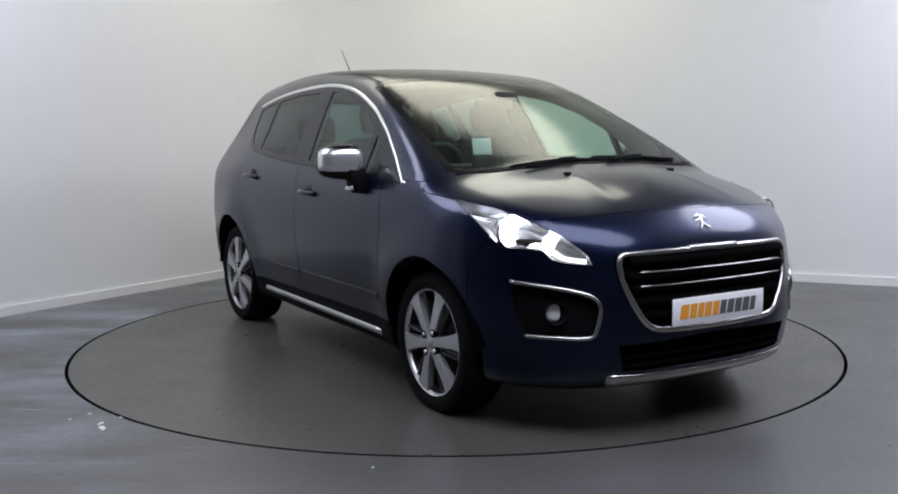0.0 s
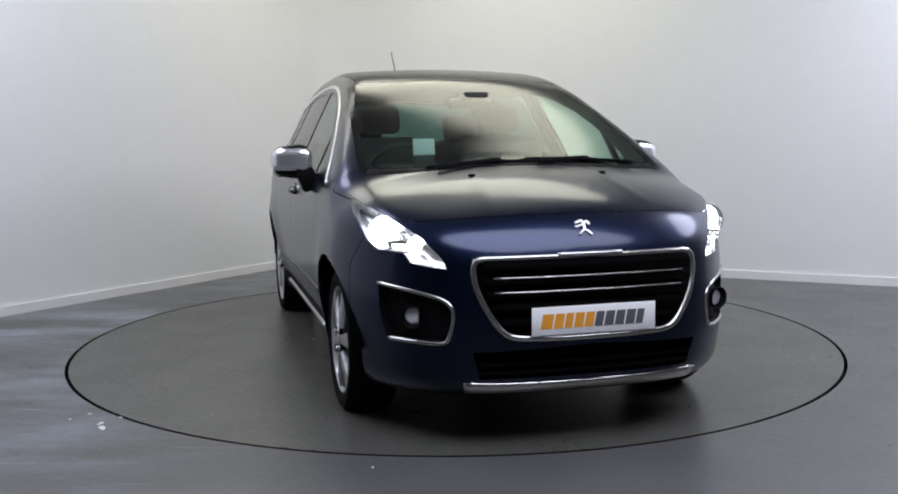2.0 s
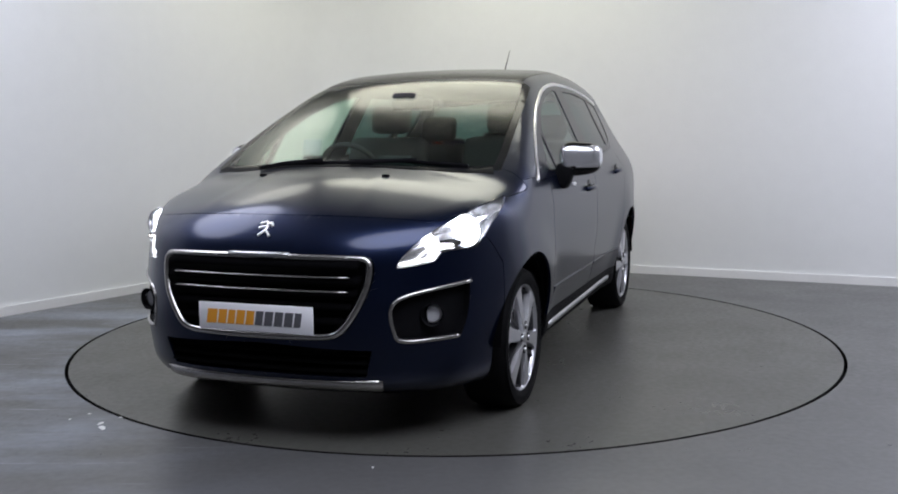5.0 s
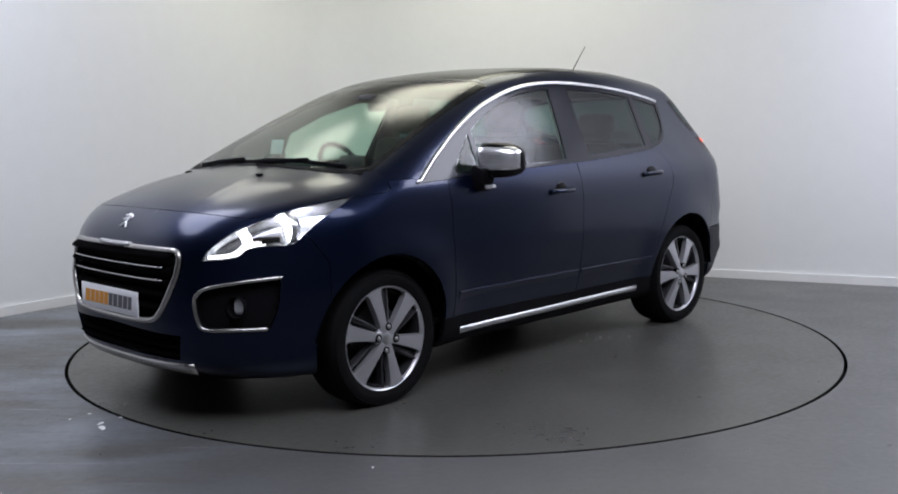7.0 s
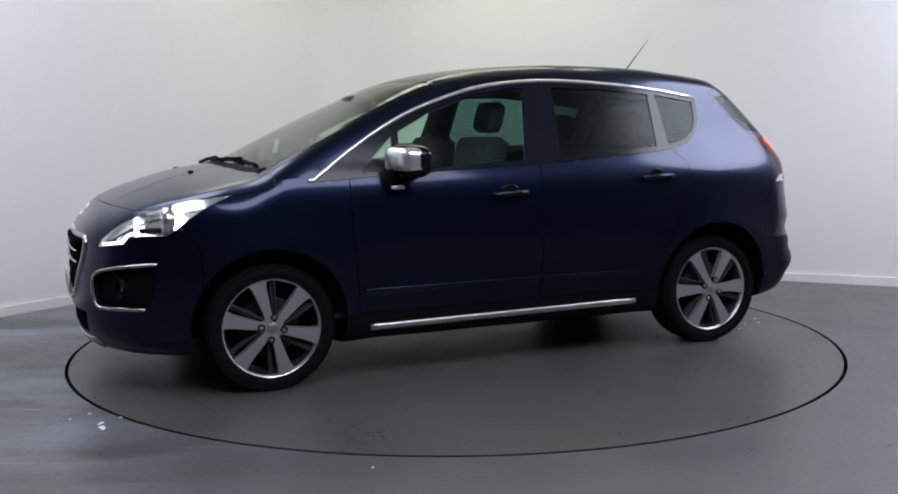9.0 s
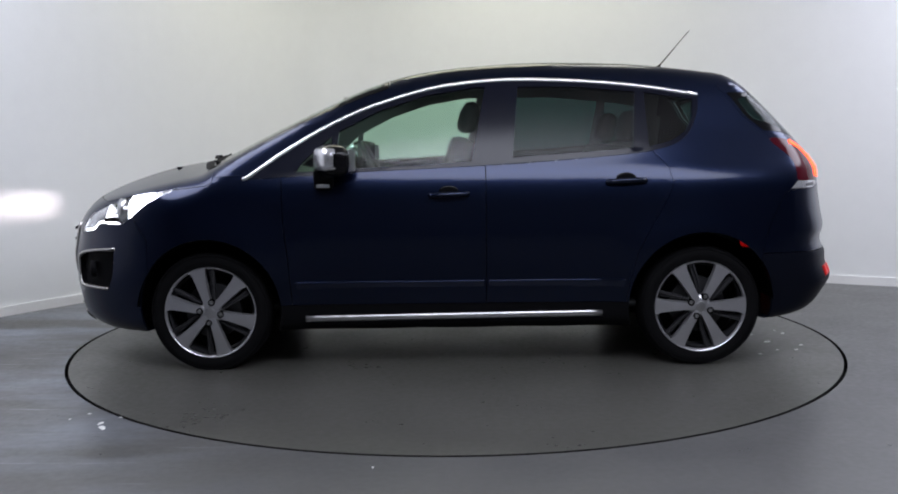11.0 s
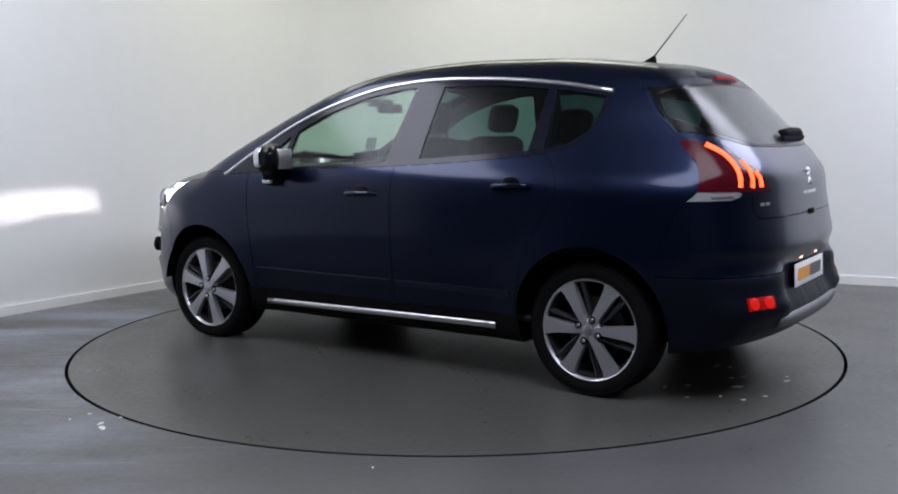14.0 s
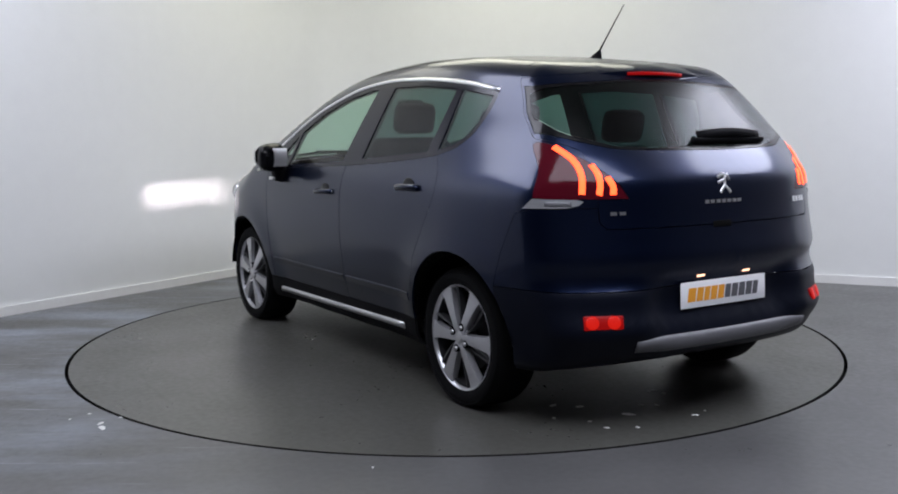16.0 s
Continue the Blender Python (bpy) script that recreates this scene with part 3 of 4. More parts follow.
DOOR_REAR = [(-0.165, 0.345), (-0.165, 1.1), (-1.05, 1.165), (-1.05, 1.146), (-1.125, 1.062), (-1.147, 0.979), (-1.124, 0.909), (-1.05, 0.781),
             (-0.965, 0.62), (-0.92, 0.45), (-0.91, 0.345)]
GLASS_SIDE = [(-1.43, 1.7), (-1.465, 1.47), (-1.51, 1.42), (-1.57, 1.33), (-1.675, 1.235), (-1.72, 1.1), (-2.6, 1.1), (-2.6, 1.7)]
GATE_SIDE = [(-1.41, 1.7), (-1.445, 1.47), (-1.49, 1.42), (-1.55, 1.33), (-1.657, 1.235), (-1.73, 1.195), (-1.80, 1.1), (-1.80, 0.7), (-2.6, 0.7), (-2.6, 1.7)]
SILL = [(0.98, 0.345), (-0.98, 0.345), (-0.98, 0.05), (0.98, 0.05)]
BUMPER_FRONT = [(1.63, 0.05), (1.63, 0.70), (1.70, 0.80), (1.80, 0.90), (1.90, 0.894), (2.04, 0.922), (2.5, 0.935), (2.5, 0.05)]
BUMPER_REAR = [(-1.62, 0.60), (-1.66, 0.75), (-1.74, 0.92), (-1.83, 0.94), (-2.5, 0.94), (-2.5, 0.60)]
BUMPER_LOW = [(-1.6, 0.05), (-1.62, 0.60), (-2.5, 0.60), (-2.5, 0.05)]


def disc_outline(cx, cz, r, n=56):
    return [(cx + r * math.cos(2 * math.pi * i / n), cz + r * math.sin(2 * math.pi * i / n)) for i in range(n)]


def scaled(poly, k, c=None):
    c = c or (sum(p[0] for p in poly) / len(poly), sum(p[1] for p in poly) / len(poly))
    return [(c[0] + (p[0] - c[0]) * k, c[1] + (p[1] - c[1]) * k) for p in poly]


ARCH_F, ARCH_R = disc_outline(WHEEL_X, WHEEL_Z, 0.378), disc_outline(-WHEEL_X, WHEEL_Z + 0.008, 0.385)
DLO_S, LAMP_S, FOG_S = smooth_outline(DLO, 3, (0, 11)), smooth_outline(LAMP, 3, (0, 7)), smooth_outline(FOG, 3, (0, 7))
GRILLE_S, BACK_S, TAIL_S = smooth_outline(GRILLE, 3), smooth_outline(BACK_GLASS, 3), smooth_outline(TAIL_LAMP, 3, (5, 7))
SCREEN_W = both_top(SCREEN)
SCREEN_IN = scaled(SCREEN_W, 0.945, (0.86, 0.0))
ROOF_W = both_top(ROOF_GLASS)
BACK_IN = scaled(BACK_S, 0.93)
PANES = [smooth_outline(q, 3, range(len(q))) for q in (QUARTER_FRONT, GLASS_FRONT, GLASS_REAR, GLASS_QUARTER)]

hull_bm = hull_mesh()
for sd in (1, -1):
    for poly in (ARCH_F, ARCH_R, DLO_S, *PANES, DOOR_FRONT, DOOR_REAR, SILL):
        cut(hull_bm, poly, view("side", sd), 0.12)
    for poly in (GLASS_SIDE, [(x - 0.03, z) for x, z in GLASS_SIDE], GATE_SIDE):
        cut(hull_bm, poly, view("side", sd), -0.02, lambda c: c.x < -1.3)
    for poly in (BONNET, BUMPER_FRONT, BUMPER_REAR, BUMPER_LOW):
        cut(hull_bm, poly, view("side", sd), -0.02)
    for poly in (LAMP_S, FOG_S):
        cut(hull_bm, poly, view("front_corner", sd), 0.1)
    for poly in (TAIL_S, REVERSE):
        cut(hull_bm, poly, view("rear_corner", sd), 0.1)
for poly in (GRILLE_S, INTAKE):
    cut(hull_bm, poly, view("front"), 0.2)
for poly in (BACK_S, BACK_IN, TAILGATE):
    cut(hull_bm, poly, view("rear"), -0.1, lambda c: c.x < -1.3)
for poly in (SCREEN_W, SCREEN_IN, ROOF_W):
    cut(hull_bm, poly, view("top"), 0.1)
hull_bm.normal_update()

left = set(hull_bm.faces)
front_of, rear_of = (lambda c: c.x > 0.3), (lambda c: c.x < -1.0)
lens_faces, fog_faces, tail_faces, reverse_faces, dlo_faces, pane_faces = {}, {}, {}, {}, {}, {}
door_f, door_r, sill_faces = {}, {}, {}
pick(hull_bm, left, GRILLE_S, view("front"), 0.2, front_of)
pick(hull_bm, left, INTAKE, view("front"), 0.2, front_of)
screen_in = pick(hull_bm, left, SCREEN_IN, view("top"), 0.1)
screen_rim = pick(hull_bm, left, SCREEN_W, view("top"), 0.1)
roof_faces = pick(hull_bm, left, ROOF_W, view("top"), 0.1, lambda c: c.z > 1.3)
back_in = pick(hull_bm, left, BACK_IN, view("rear"), -0.1, lambda c: inside((c.x, c.z), GLASS_SIDE) and inside((c.x + 0.03, c.z), GLASS_SIDE))
back_rim = pick(hull_bm, left, BACK_S, view("rear"), -0.1, lambda c: inside((c.x, c.z), GLASS_SIDE))
for sd in (1, -1):
    own = lambda c, s=sd: c.y * s > 0.3
    pick(hull_bm, left, ARCH_F, view("side", sd), -0.3, own)
    pick(hull_bm, left, ARCH_R, view("side", sd), -0.3, own)
    lens_faces[sd] = pick(hull_bm, left, LAMP_S, view("front_corner", sd), 0.1, own)
    fog_faces[sd] = pick(hull_bm, left, FOG_S, view("front_corner", sd), 0.1, own)
    tail_faces[sd] = pick(hull_bm, left, TAIL_S, view("rear_corner", sd), 0.1, own)
    reverse_faces[sd] = pick(hull_bm, left, REVERSE, view("rear_corner", sd), 0.1, own)
    pane_faces[sd] = [pick(hull_bm, left, q, view("side", sd), 0.12, own) for q in PANES]
    dlo_faces[sd] = pick(hull_bm, left, DLO_S, view("side", sd), 0.12, own)
    door_f[sd] = pick(hull_bm, left, DOOR_FRONT, view("side", sd), 0.12, own)
    door_r[sd] = pick(hull_bm, left, DOOR_REAR, view("side", sd), 0.12, own)
bonnet_faces, bumper_f, bumper_r, bumper_low = [], [], [], []
for sd in (1, -1):
    bonnet_faces += pick(hull_bm, left, BONNET, view("side", sd), -0.02)
    bumper_f += pick(hull_bm, left, BUMPER_FRONT, view("side", sd), -0.02, lambda c: c.x > 1)
tailgate_faces = pick(hull_bm, left, TAILGATE, view("rear"), -0.1, lambda c: inside((c.x, c.z), GATE_SIDE))
for sd in (1, -1):
    bumper_low += pick(hull_bm, left, BUMPER_LOW, view("side", sd), -0.02, rear_of)
    bumper_r += pick(hull_bm, left, BUMPER_REAR, view("side", sd), -0.02, lambda c: c.x < -1.6)
    sill_faces[sd] = pick(hull_bm, left, SILL, view("side", sd), 0.12, lambda c, s=sd: c.y * s > 0.3)
under_faces = [f for f in left if f.normal.z < -0.45 and f.calc_center_median().z < 0.4]
left.difference_update(under_faces)
under_front = [f for f in bumper_f if f.normal.z < -0.6]
wings = {(sd, end): [f for f in left if f.calc_center_median().y * sd >= 0 and (f.calc_center_median().x > 0.86
         and f.calc_center_median().z < 1.03) == end] for sd in (1, -1) for end in (True, False)}

panel("bonnet", bonnet_faces, PAINT)
panel("front_bumper", bumper_f, PAINT)
panel("tailgate", tailgate_faces, PAINT)
panel("rear_bumper", bumper_r, PAINT)
panel("lower_rear_bumper", bumper_low, NAVY, label="near-black navy lower rear bumper")
panel("underbody", under_faces, BLACK, label="black underbody tray", turn_in=False)
glassroof = panel("roof_glass", roof_faces, GLOSS, label="dark panoramic glass roof", gap=0.003)
screen = panel("windscreen", screen_in, PANE, label="green-tinted windscreen", gap=0, turn_in=False)
panel("windscreen_border", screen_rim, GLOSS, screen, "black glass border", depth=0.006)
backglass = panel("rear_window", back_in, DARKPANE, label="dark privacy glass rear window", gap=0, turn_in=False)
panel("rear_window_border", back_rim, GLOSS, backglass, "black glass border", depth=0.006)
for sd in (1, -1):
    panel("front_wing", wings[sd, True], PAINT)
    panel("side_body", wings[sd, False], PAINT, gap=0.0)
    panel("sill", sill_faces[sd], BLACK, label="black plastic sill")
    door = panel("front_door", door_f[sd], PAINT)
    rear_door = panel("rear_door", door_r[sd], PAINT)
    for owner, x0, x1 in ((door, 0.84, -0.150), (rear_door, -0.180, -0.895)):
        line = [(x0 + (x1 - x0) * i / 20, 0.452) for i in range(21)]
        part("door_moulding", step_on_hull(line, sd, 0.044, 0.008), PAINT, owner, "dark blue door moulding", angle=30)
    trim = panel("window_surround", dlo_faces[sd], SURROUND, label="gloss black window surround", gap=0.001)
    for k, faces in enumerate(pane_faces[sd]):
        panel("side_window", faces, (PANE, PANE, DARKPANE, DARKPANE)[k], label=("green-tinted window", "green-tinted window",
              "dark privacy glass", "dark privacy glass")[k], gap=0, sink=0.004, turn_in=False)
    # chrome arc over the side windows
    arc = [(x, z - 0.011) for x, z in DLO_S[11 * 3:]] + [(1.113, 1.018)]
    arc = [((x - 0.006) if x > 0.3 else x, z) for x, z in arc]
    part("window_moulding", strip_on_hull(arc, view("side", sd), 0.021, 0.008), CHROME, car, "chrome window moulding")
    sill_line = [(0.80 - 1.585 * i / 24, 0.268 + 0.017 * i / 24) for i in range(25)]
    part("sill_trim", strip_on_hull(sill_line, view("side", sd), 0.034, 0.012), SATIN, car, "silver sill trim")


# ---- lining seen through the glass ---------------------------------------------
def lining(test, sink):
    return sheet([f for f in hull_bm.faces if test(f.calc_center_median(), f.normal)], gap=0, sink=sink, turn_in=False)


part("cabin_lining", lining(lambda c, n: math.hypot(abs(c.x) - WHEEL_X, c.z - 0.31) > 0.42 and c.z < 1.04 and -2.0 < c.x < 1.15 and abs(n.y) > 0.3 or c.x < -1.7 and 0.6 < c.z < 1.15, 0.05), TRIM, car,
     "dark cabin lining")
for sd in (1, -1):
    inner_faces = [f for f in wings[sd, False] + dlo_faces[sd] if f.calc_center_median().z > 1.09 and -1.4 < f.calc_center_median().x < 1.0
                   and abs(f.calc_center_median().y) > 0.45]
    part("pillar_lining", sheet(inner_faces, gap=0, sink=0.024, turn_in=False), PILLAR, car, "pale grey pillar lining")
part("headlining", lining(lambda c, n: c.z > 1.50 and n.z > 0.6 and c.x < 0.32, 0.035), LINER, car, "pale roof lining")
bm = bmesh.new()
box(bm, -1.45, 1.0, -0.76, 0.76, 0.30, 0.33)
part("cabin_floor", bm, TRIM, car, "dark carpet")
bm = bmesh.new()
box(bm, -1.72, 1.84, -0.60, 0.60, 0.235, 0.56, 0.02)
part("chassis", bm, MATT, car, "dark chassis under the floor", angle=40)


def glowing(name, colour, power, base=(0.02, 0.02, 0.02)):
    return material(name, base, 0.35, emit=colour, power=power, spec=0.12)


HEAD_GLOW = glowing("headlamp_glow", (0.90, 0.92, 1.0), 26)
BEAM_GLOW = glowing("beam_glow", (1.0, 0.90, 0.945), 52000)
DAY_GLOW = glowing("daylight_strip_glow", (0.93, 0.94, 1.0), 5)
TAIL_GLOW = glowing("tail_strip_glow", (1.0, 0.075, 0.02), 4.6, (0.3, 0.01, 0.01))
RED_GLOW = glowing("red_reflector_glow", (1.0, 0.010, 0.010), 0.2, (0.10, 0.002, 0.002))
CLEARWHITE = material("silvered_clear_lens", (0.62, 0.63, 0.65), 0.2, 0.7, 1.0)
PLATE_GLOW = glowing("plate_lamp_glow", (1.0, 0.55, 0.36), 2.5)
FOG_GLOW = glowing("rear_fog_glow", (1.0, 0.02, 0.01), 0.55, (0.1, 0.002, 0.002))
BOWL = material("silver_reflector", (0.72, 0.73, 0.75), 0.22, 0.9)
for sd in (1, -1):
    lamp_unit = panel("headlamp", lens_faces[sd], LENS, label="clear headlamp lens, lit", gap=0.001, depth=0.004)
    part("lamp_housing", sheet(lens_faces[sd], gap=0.0, sink=0.075, turn_in=False), BOWL, lamp_unit, "silver reflector bowl", angle=40)
    rim = sheet(lens_faces[sd], gap=0.0, depth=0.06, sink=0.008)
    bmesh.ops.delete(rim, geom=[f for f in list(rim.faces)[:len(lens_faces[sd])]], context="FACES")
    part("housing_rim", rim, BOWL, lamp_unit, angle=40)
    recess = panel("fog_lamp_recess", fog_faces[sd], BLACK, label="black fog lamp recess", gap=0.0, sink=0.03, depth=-0.03)
    tail_unit = panel("tail_lamp", tail_faces[sd], REDLENS, label="red tail lamp, lit", gap=0.0015)
    panel("reverse_lamp", reverse_faces[sd], CLEARWHITE, label="clear reversing lamp", gap=0.0015)
    part("reverse_bowl", strip_on_hull([(-0.745 - 0.0135 * i, 0.957) for i in range(9)], view("rear_corner", sd), 0.020, 0.003, 0.0005), DULL, tail_unit,
         "grey bowl in the reversing lamp")
    for strip in (((-0.770, 1.186), (-0.842, 1.14), (-0.878, 1.095), (-0.893, 1.05), (-0.893, 0.995)),
                  ((-0.925, 1.112), (-0.954, 1.072), (-0.964, 1.03), (-0.960, 0.992)),
                  ((-0.99, 1.062), (-1.013, 1.028), (-1.016, 0.992))):
        part("light_strip", strip_on_hull(smooth_line(strip), view("rear_corner", sd), 0.026, 0.004, 0.001), TAIL_GLOW, tail_unit,
             "glowing orange-red strip")
hull_bm.free()


# ---- wheels ------------------------------------------------------------------
def spoke_mesh(angle):
    """One broad machined spoke with its thickness."""
    bm = bmesh.new()
    rows = []
    for r, w, y in ((0.02, 0.030, 0.006), (0.05, 0.038, 0.008), (0.10, 0.044, 0.007), (0.16, 0.056, 0.003), (0.205, 0.068, 0.0), (0.224, 0.080, -0.001), (0.238, 0.108, -0.001)):
        rows.append([bm.verts.new((r, y - 0.03, -w / 2 - 0.004)), bm.verts.new((r, y, -w / 2)), bm.verts.new((r, y + 0.002, 0)),
                     bm.verts.new((r, y, w / 2)), bm.verts.new((r, y - 0.03, w / 2 + 0.004))])
    for a, b in zip(rows, rows[1:]):
        for j in range(4):
            bm.faces.new((a[j], b[j], b[j + 1], a[j + 1]))
    bmesh.ops.rotate(bm, verts=bm.verts, cent=(0, 0, 0), matrix=Matrix.Rotation(angle, 3, "Y"))
    bmesh.ops.recalc_face_normals(bm, faces=bm.faces)
    return bm


def web_mesh(angle):
    """The dark fluted bar that runs beside a spoke: a raised edge and a groove."""
    bm = bmesh.new()
    rows = []
    for r, c, w, y in ((0.056, 0.030, 0.016, -0.006), (0.12, 0.048, 0.026, -0.008), (0.19, 0.062, 0.032, -0.010), (0.231, 0.070, 0.036, -0.010)):
        rows.append([bm.verts.new((r, y + d, c + k * w / 2)) for k, d in ((-1, -0.035), (-0.6, -0.014), (0.1, -0.012), (0.4, 0.002), (1, 0), (1, -0.035))])
    for a, b in zip(rows, rows[1:]):
        for j in range(5):
            bm.faces.new((a[j], b[j], b[j + 1], a[j + 1]))
    bmesh.ops.rotate(bm, verts=bm.verts, cent=(0, 0, 0), matrix=Matrix.Rotation(angle, 3, "Y"))
    bmesh.ops.recalc_face_normals(bm, faces=bm.faces)
    return bm


def wheel(x, side, turn):
    """A wheel whose outer face looks along +y, at the origin; turned for the other flank."""
    hub = new("wheel")
    hub.parent = car
    hub.matrix_basis = pose(x, side * 0.862, 0.309 if x > 0 else 0.316, 0, 0, 0 if side > 0 else 180)
    bm = bmesh.new()
    lathe(bm, [(0.232, -0.20), (0.262, -0.212), (0.292, -0.214), (0.312, -0.205), (0.321, -0.185), (0.324, -0.15), (0.324, -0.06), (0.321, -0.025),
               (0.314, -0.006), (0.302, 0.006), (0.293, 0.0085), (0.28, 0.010), (0.262, 0.008), (0.246, 0.002), (0.243, -0.01), (0.232, -0.03)], n=96)
    for r in (0.276, 0.305):
        lathe(bm, [(r - 0.003, 0.007), (r - 0.001, 0.0105), (r + 0.001, 0.0105), (r + 0.003, 0.006)], n=96)
    bmesh.ops.recalc_face_normals(bm, faces=bm.faces)
    part("tyre", bm, RUBBER, hub, "black low-profile tyre", angle=50)
    bm = bmesh.new()
    lathe(bm, [(0.225, -0.20), (0.222, -0.10), (0.219, -0.03), (0.224, -0.012)], n=96)
    part("barrel", bm, GREY, hub, "dark grey wheel barrel", angle=50)
    bm = bmesh.new()
    lathe(bm, [(0.231, -0.016), (0.2345, -0.005), (0.239, 0.001), (0.243, 0.003), (0.245, -0.002), (0.244, -0.012)], n=96)
    bmesh.ops.recalc_face_normals(bm, faces=bm.faces)
    part("rim_lip", bm, ALLOY, hub, "bright machined rim", angle=60)
    for k in range(6):
        a = turn + k * math.pi / 3
        part("spoke", spoke_mesh(a), ALLOY, hub, angle=30)
        part("web", web_mesh(a), GREY, hub, angle=30)
    bm = bmesh.new()
    lathe(bm, [(0.001, 0.009), (0.03, 0.008), (0.042, 0.004), (0.058, -0.008), (0.066, -0.05)], n=48)
    part("hub", bm, ALLOY, hub, angle=40)
    bm = bmesh.new()
    lathe(bm, [(0.001, 0.013), (0.02, 0.0125), (0.027, 0.010), (0.028, 0.004)], n=32)
    part("centre_cap", bm, SATIN, hub, angle=40)
    for k in range(4):
        a = turn + 0.4 + k * math.pi / 2
        bm = bmesh.new()
        lathe(bm, [(0.001, 0.018), (0.008, 0.017), (0.0115, 0.012), (0.012, 0.0)], Matrix.Translation((0.056 * math.cos(a), 0, 0.056 * math.sin(a))), 16)
        part("wheel_bolt", bm, SATIN, hub, angle=40)
        bm = bmesh.new()
        lathe(bm, [(0.012, 0.011), (0.018, 0.012), (0.0185, -0.01)], Matrix.Translation((0.056 * math.cos(a), 0, 0.056 * math.sin(a))), 20)
        part("bolt_seat", bm, PIT, hub, "dark bolt recess", angle=40)
    bm = bmesh.new()
    lathe(bm, [(0.05, -0.075), (0.15, -0.078), (0.152, -0.10), (0.05, -0.10)], n=48)
    part("brake_disc", bm, GREY, hub, "steel brake disc", angle=40)
    bm = bmesh.new()
    lathe(bm, [(0.01, -0.13), (0.222, -0.14)], n=48)
    part("backplate", bm, BLACK, hub, angle=40)
    # liner of the arch
    bm = bmesh.new()
    rows = []
    for yy in (0.01, -0.26):
        rows.append([bm.verts.new((0.388 * math.cos(b), yy, -0.005 + 0.388 * math.sin(b))) for b in
                     (radians(6 + 168 * i / 40) for i in range(41))])
    back = bm.verts.new((0, -0.26, 0))
    for i in range(40):
        bm.faces.new((rows[0][i], rows[0][i + 1], rows[1][i + 1], rows[1][i]))
        bm.faces.new((rows[1][i], rows[1][i + 1], back))
    liner = part("arch_liner", bm, MATT, car, "black wheel arch liner", angle=50)
    liner.matrix_basis = hub.matrix_basis.copy()


wheel(WHEEL_X, 1, radians(-14))
wheel(-WHEEL_X, 1, radians(0))
wheel(WHEEL_X, -1, radians(10))
wheel(-WHEEL_X, -1, radians(-20))


# ---- front end -----------------------------------------------------------------
def slab(name, mat, parent, x, y0, y1, z0, z1, t, label="", bevel=0.004):
    bm = bmesh.new()
    box(bm, x - t, x, y0, y1, z0, z1, bevel)
    return part(name, bm, mat, parent, label, angle=30)


grille = new("grille")
grille.parent = car
ring_line = scaled(GRILLE_S, 0.965, (0, 0.61))
part("grille_frame", strip_on_hull(ring_line + ring_line[:1], view("front"), 0.026, 0.012, 0.002), DIM_CHROME, grille, "bright chrome grille frame")
bm = bmesh.new()
box(bm, 2.06, 2.08, -0.52, 0.52, 0.27, 0.79)
part("grille_backing", bm, PIT, grille, "dark grille backing")
for z, w in ((0.737, 0.43), (0.678, 0.435), (0.628, 0.42), (0.575, 0.40), (0.515, 0.37)):
    bm = bmesh.new()
    sweep(bm, [(2.165 - 0.25 * y ** 4 - 0.10 * y * y, y, z) for y in np.linspace(-w, w, 17)], [(0.3, 0, 1)] * 17, 0.06, 0.016)
    bmesh.ops.recalc_face_normals(bm, faces=bm.faces)
    part("slat", bm, MATT, grille, "black slat")
for z, w in ((0.690, 0.40), (0.633, 0.395)):
    bm = bmesh.new()
    sweep(bm, [(2.190 - 0.35 * y ** 4 - 0.10 * y * y, y, z) for y in np.linspace(-w, w, 17)], [(1, 0, 0)] * 17, 0.009, 0.008)
    bmesh.ops.recalc_face_normals(bm, faces=bm.faces)
    part("chrome_bar", bm, DIM_CHROME, grille, "thin chrome bar")
part("grille_top_cover", strip_on_hull([(y, 0.768) for y in np.linspace(-0.135, 0.135, 9)], view("front"), 0.024, 0.016, 0.004), SATIN, grille,
     "small silver cover on the grille frame")
for z in (0.385, 0.35, 0.315):
    bm = bmesh.new()
    sweep(bm, [(2.150 - 0.4 * y ** 4 - 0.10 * y * y, y, z) for y in np.linspace(-0.45, 0.45, 17)], [(0.4, 0, 1)] * 17, 0.05, 0.008)
    bmesh.ops.recalc_face_normals(bm, faces=bm.faces)
    part("intake_slat", bm, MATT, grille, "black lower intake slat")

ORANGE = material("orange_print", (0.80, 0.34, 0.03), 0.5)
DARKPRINT = material("dark_grey_print", (0.10, 0.10, 0.11), 0.5)


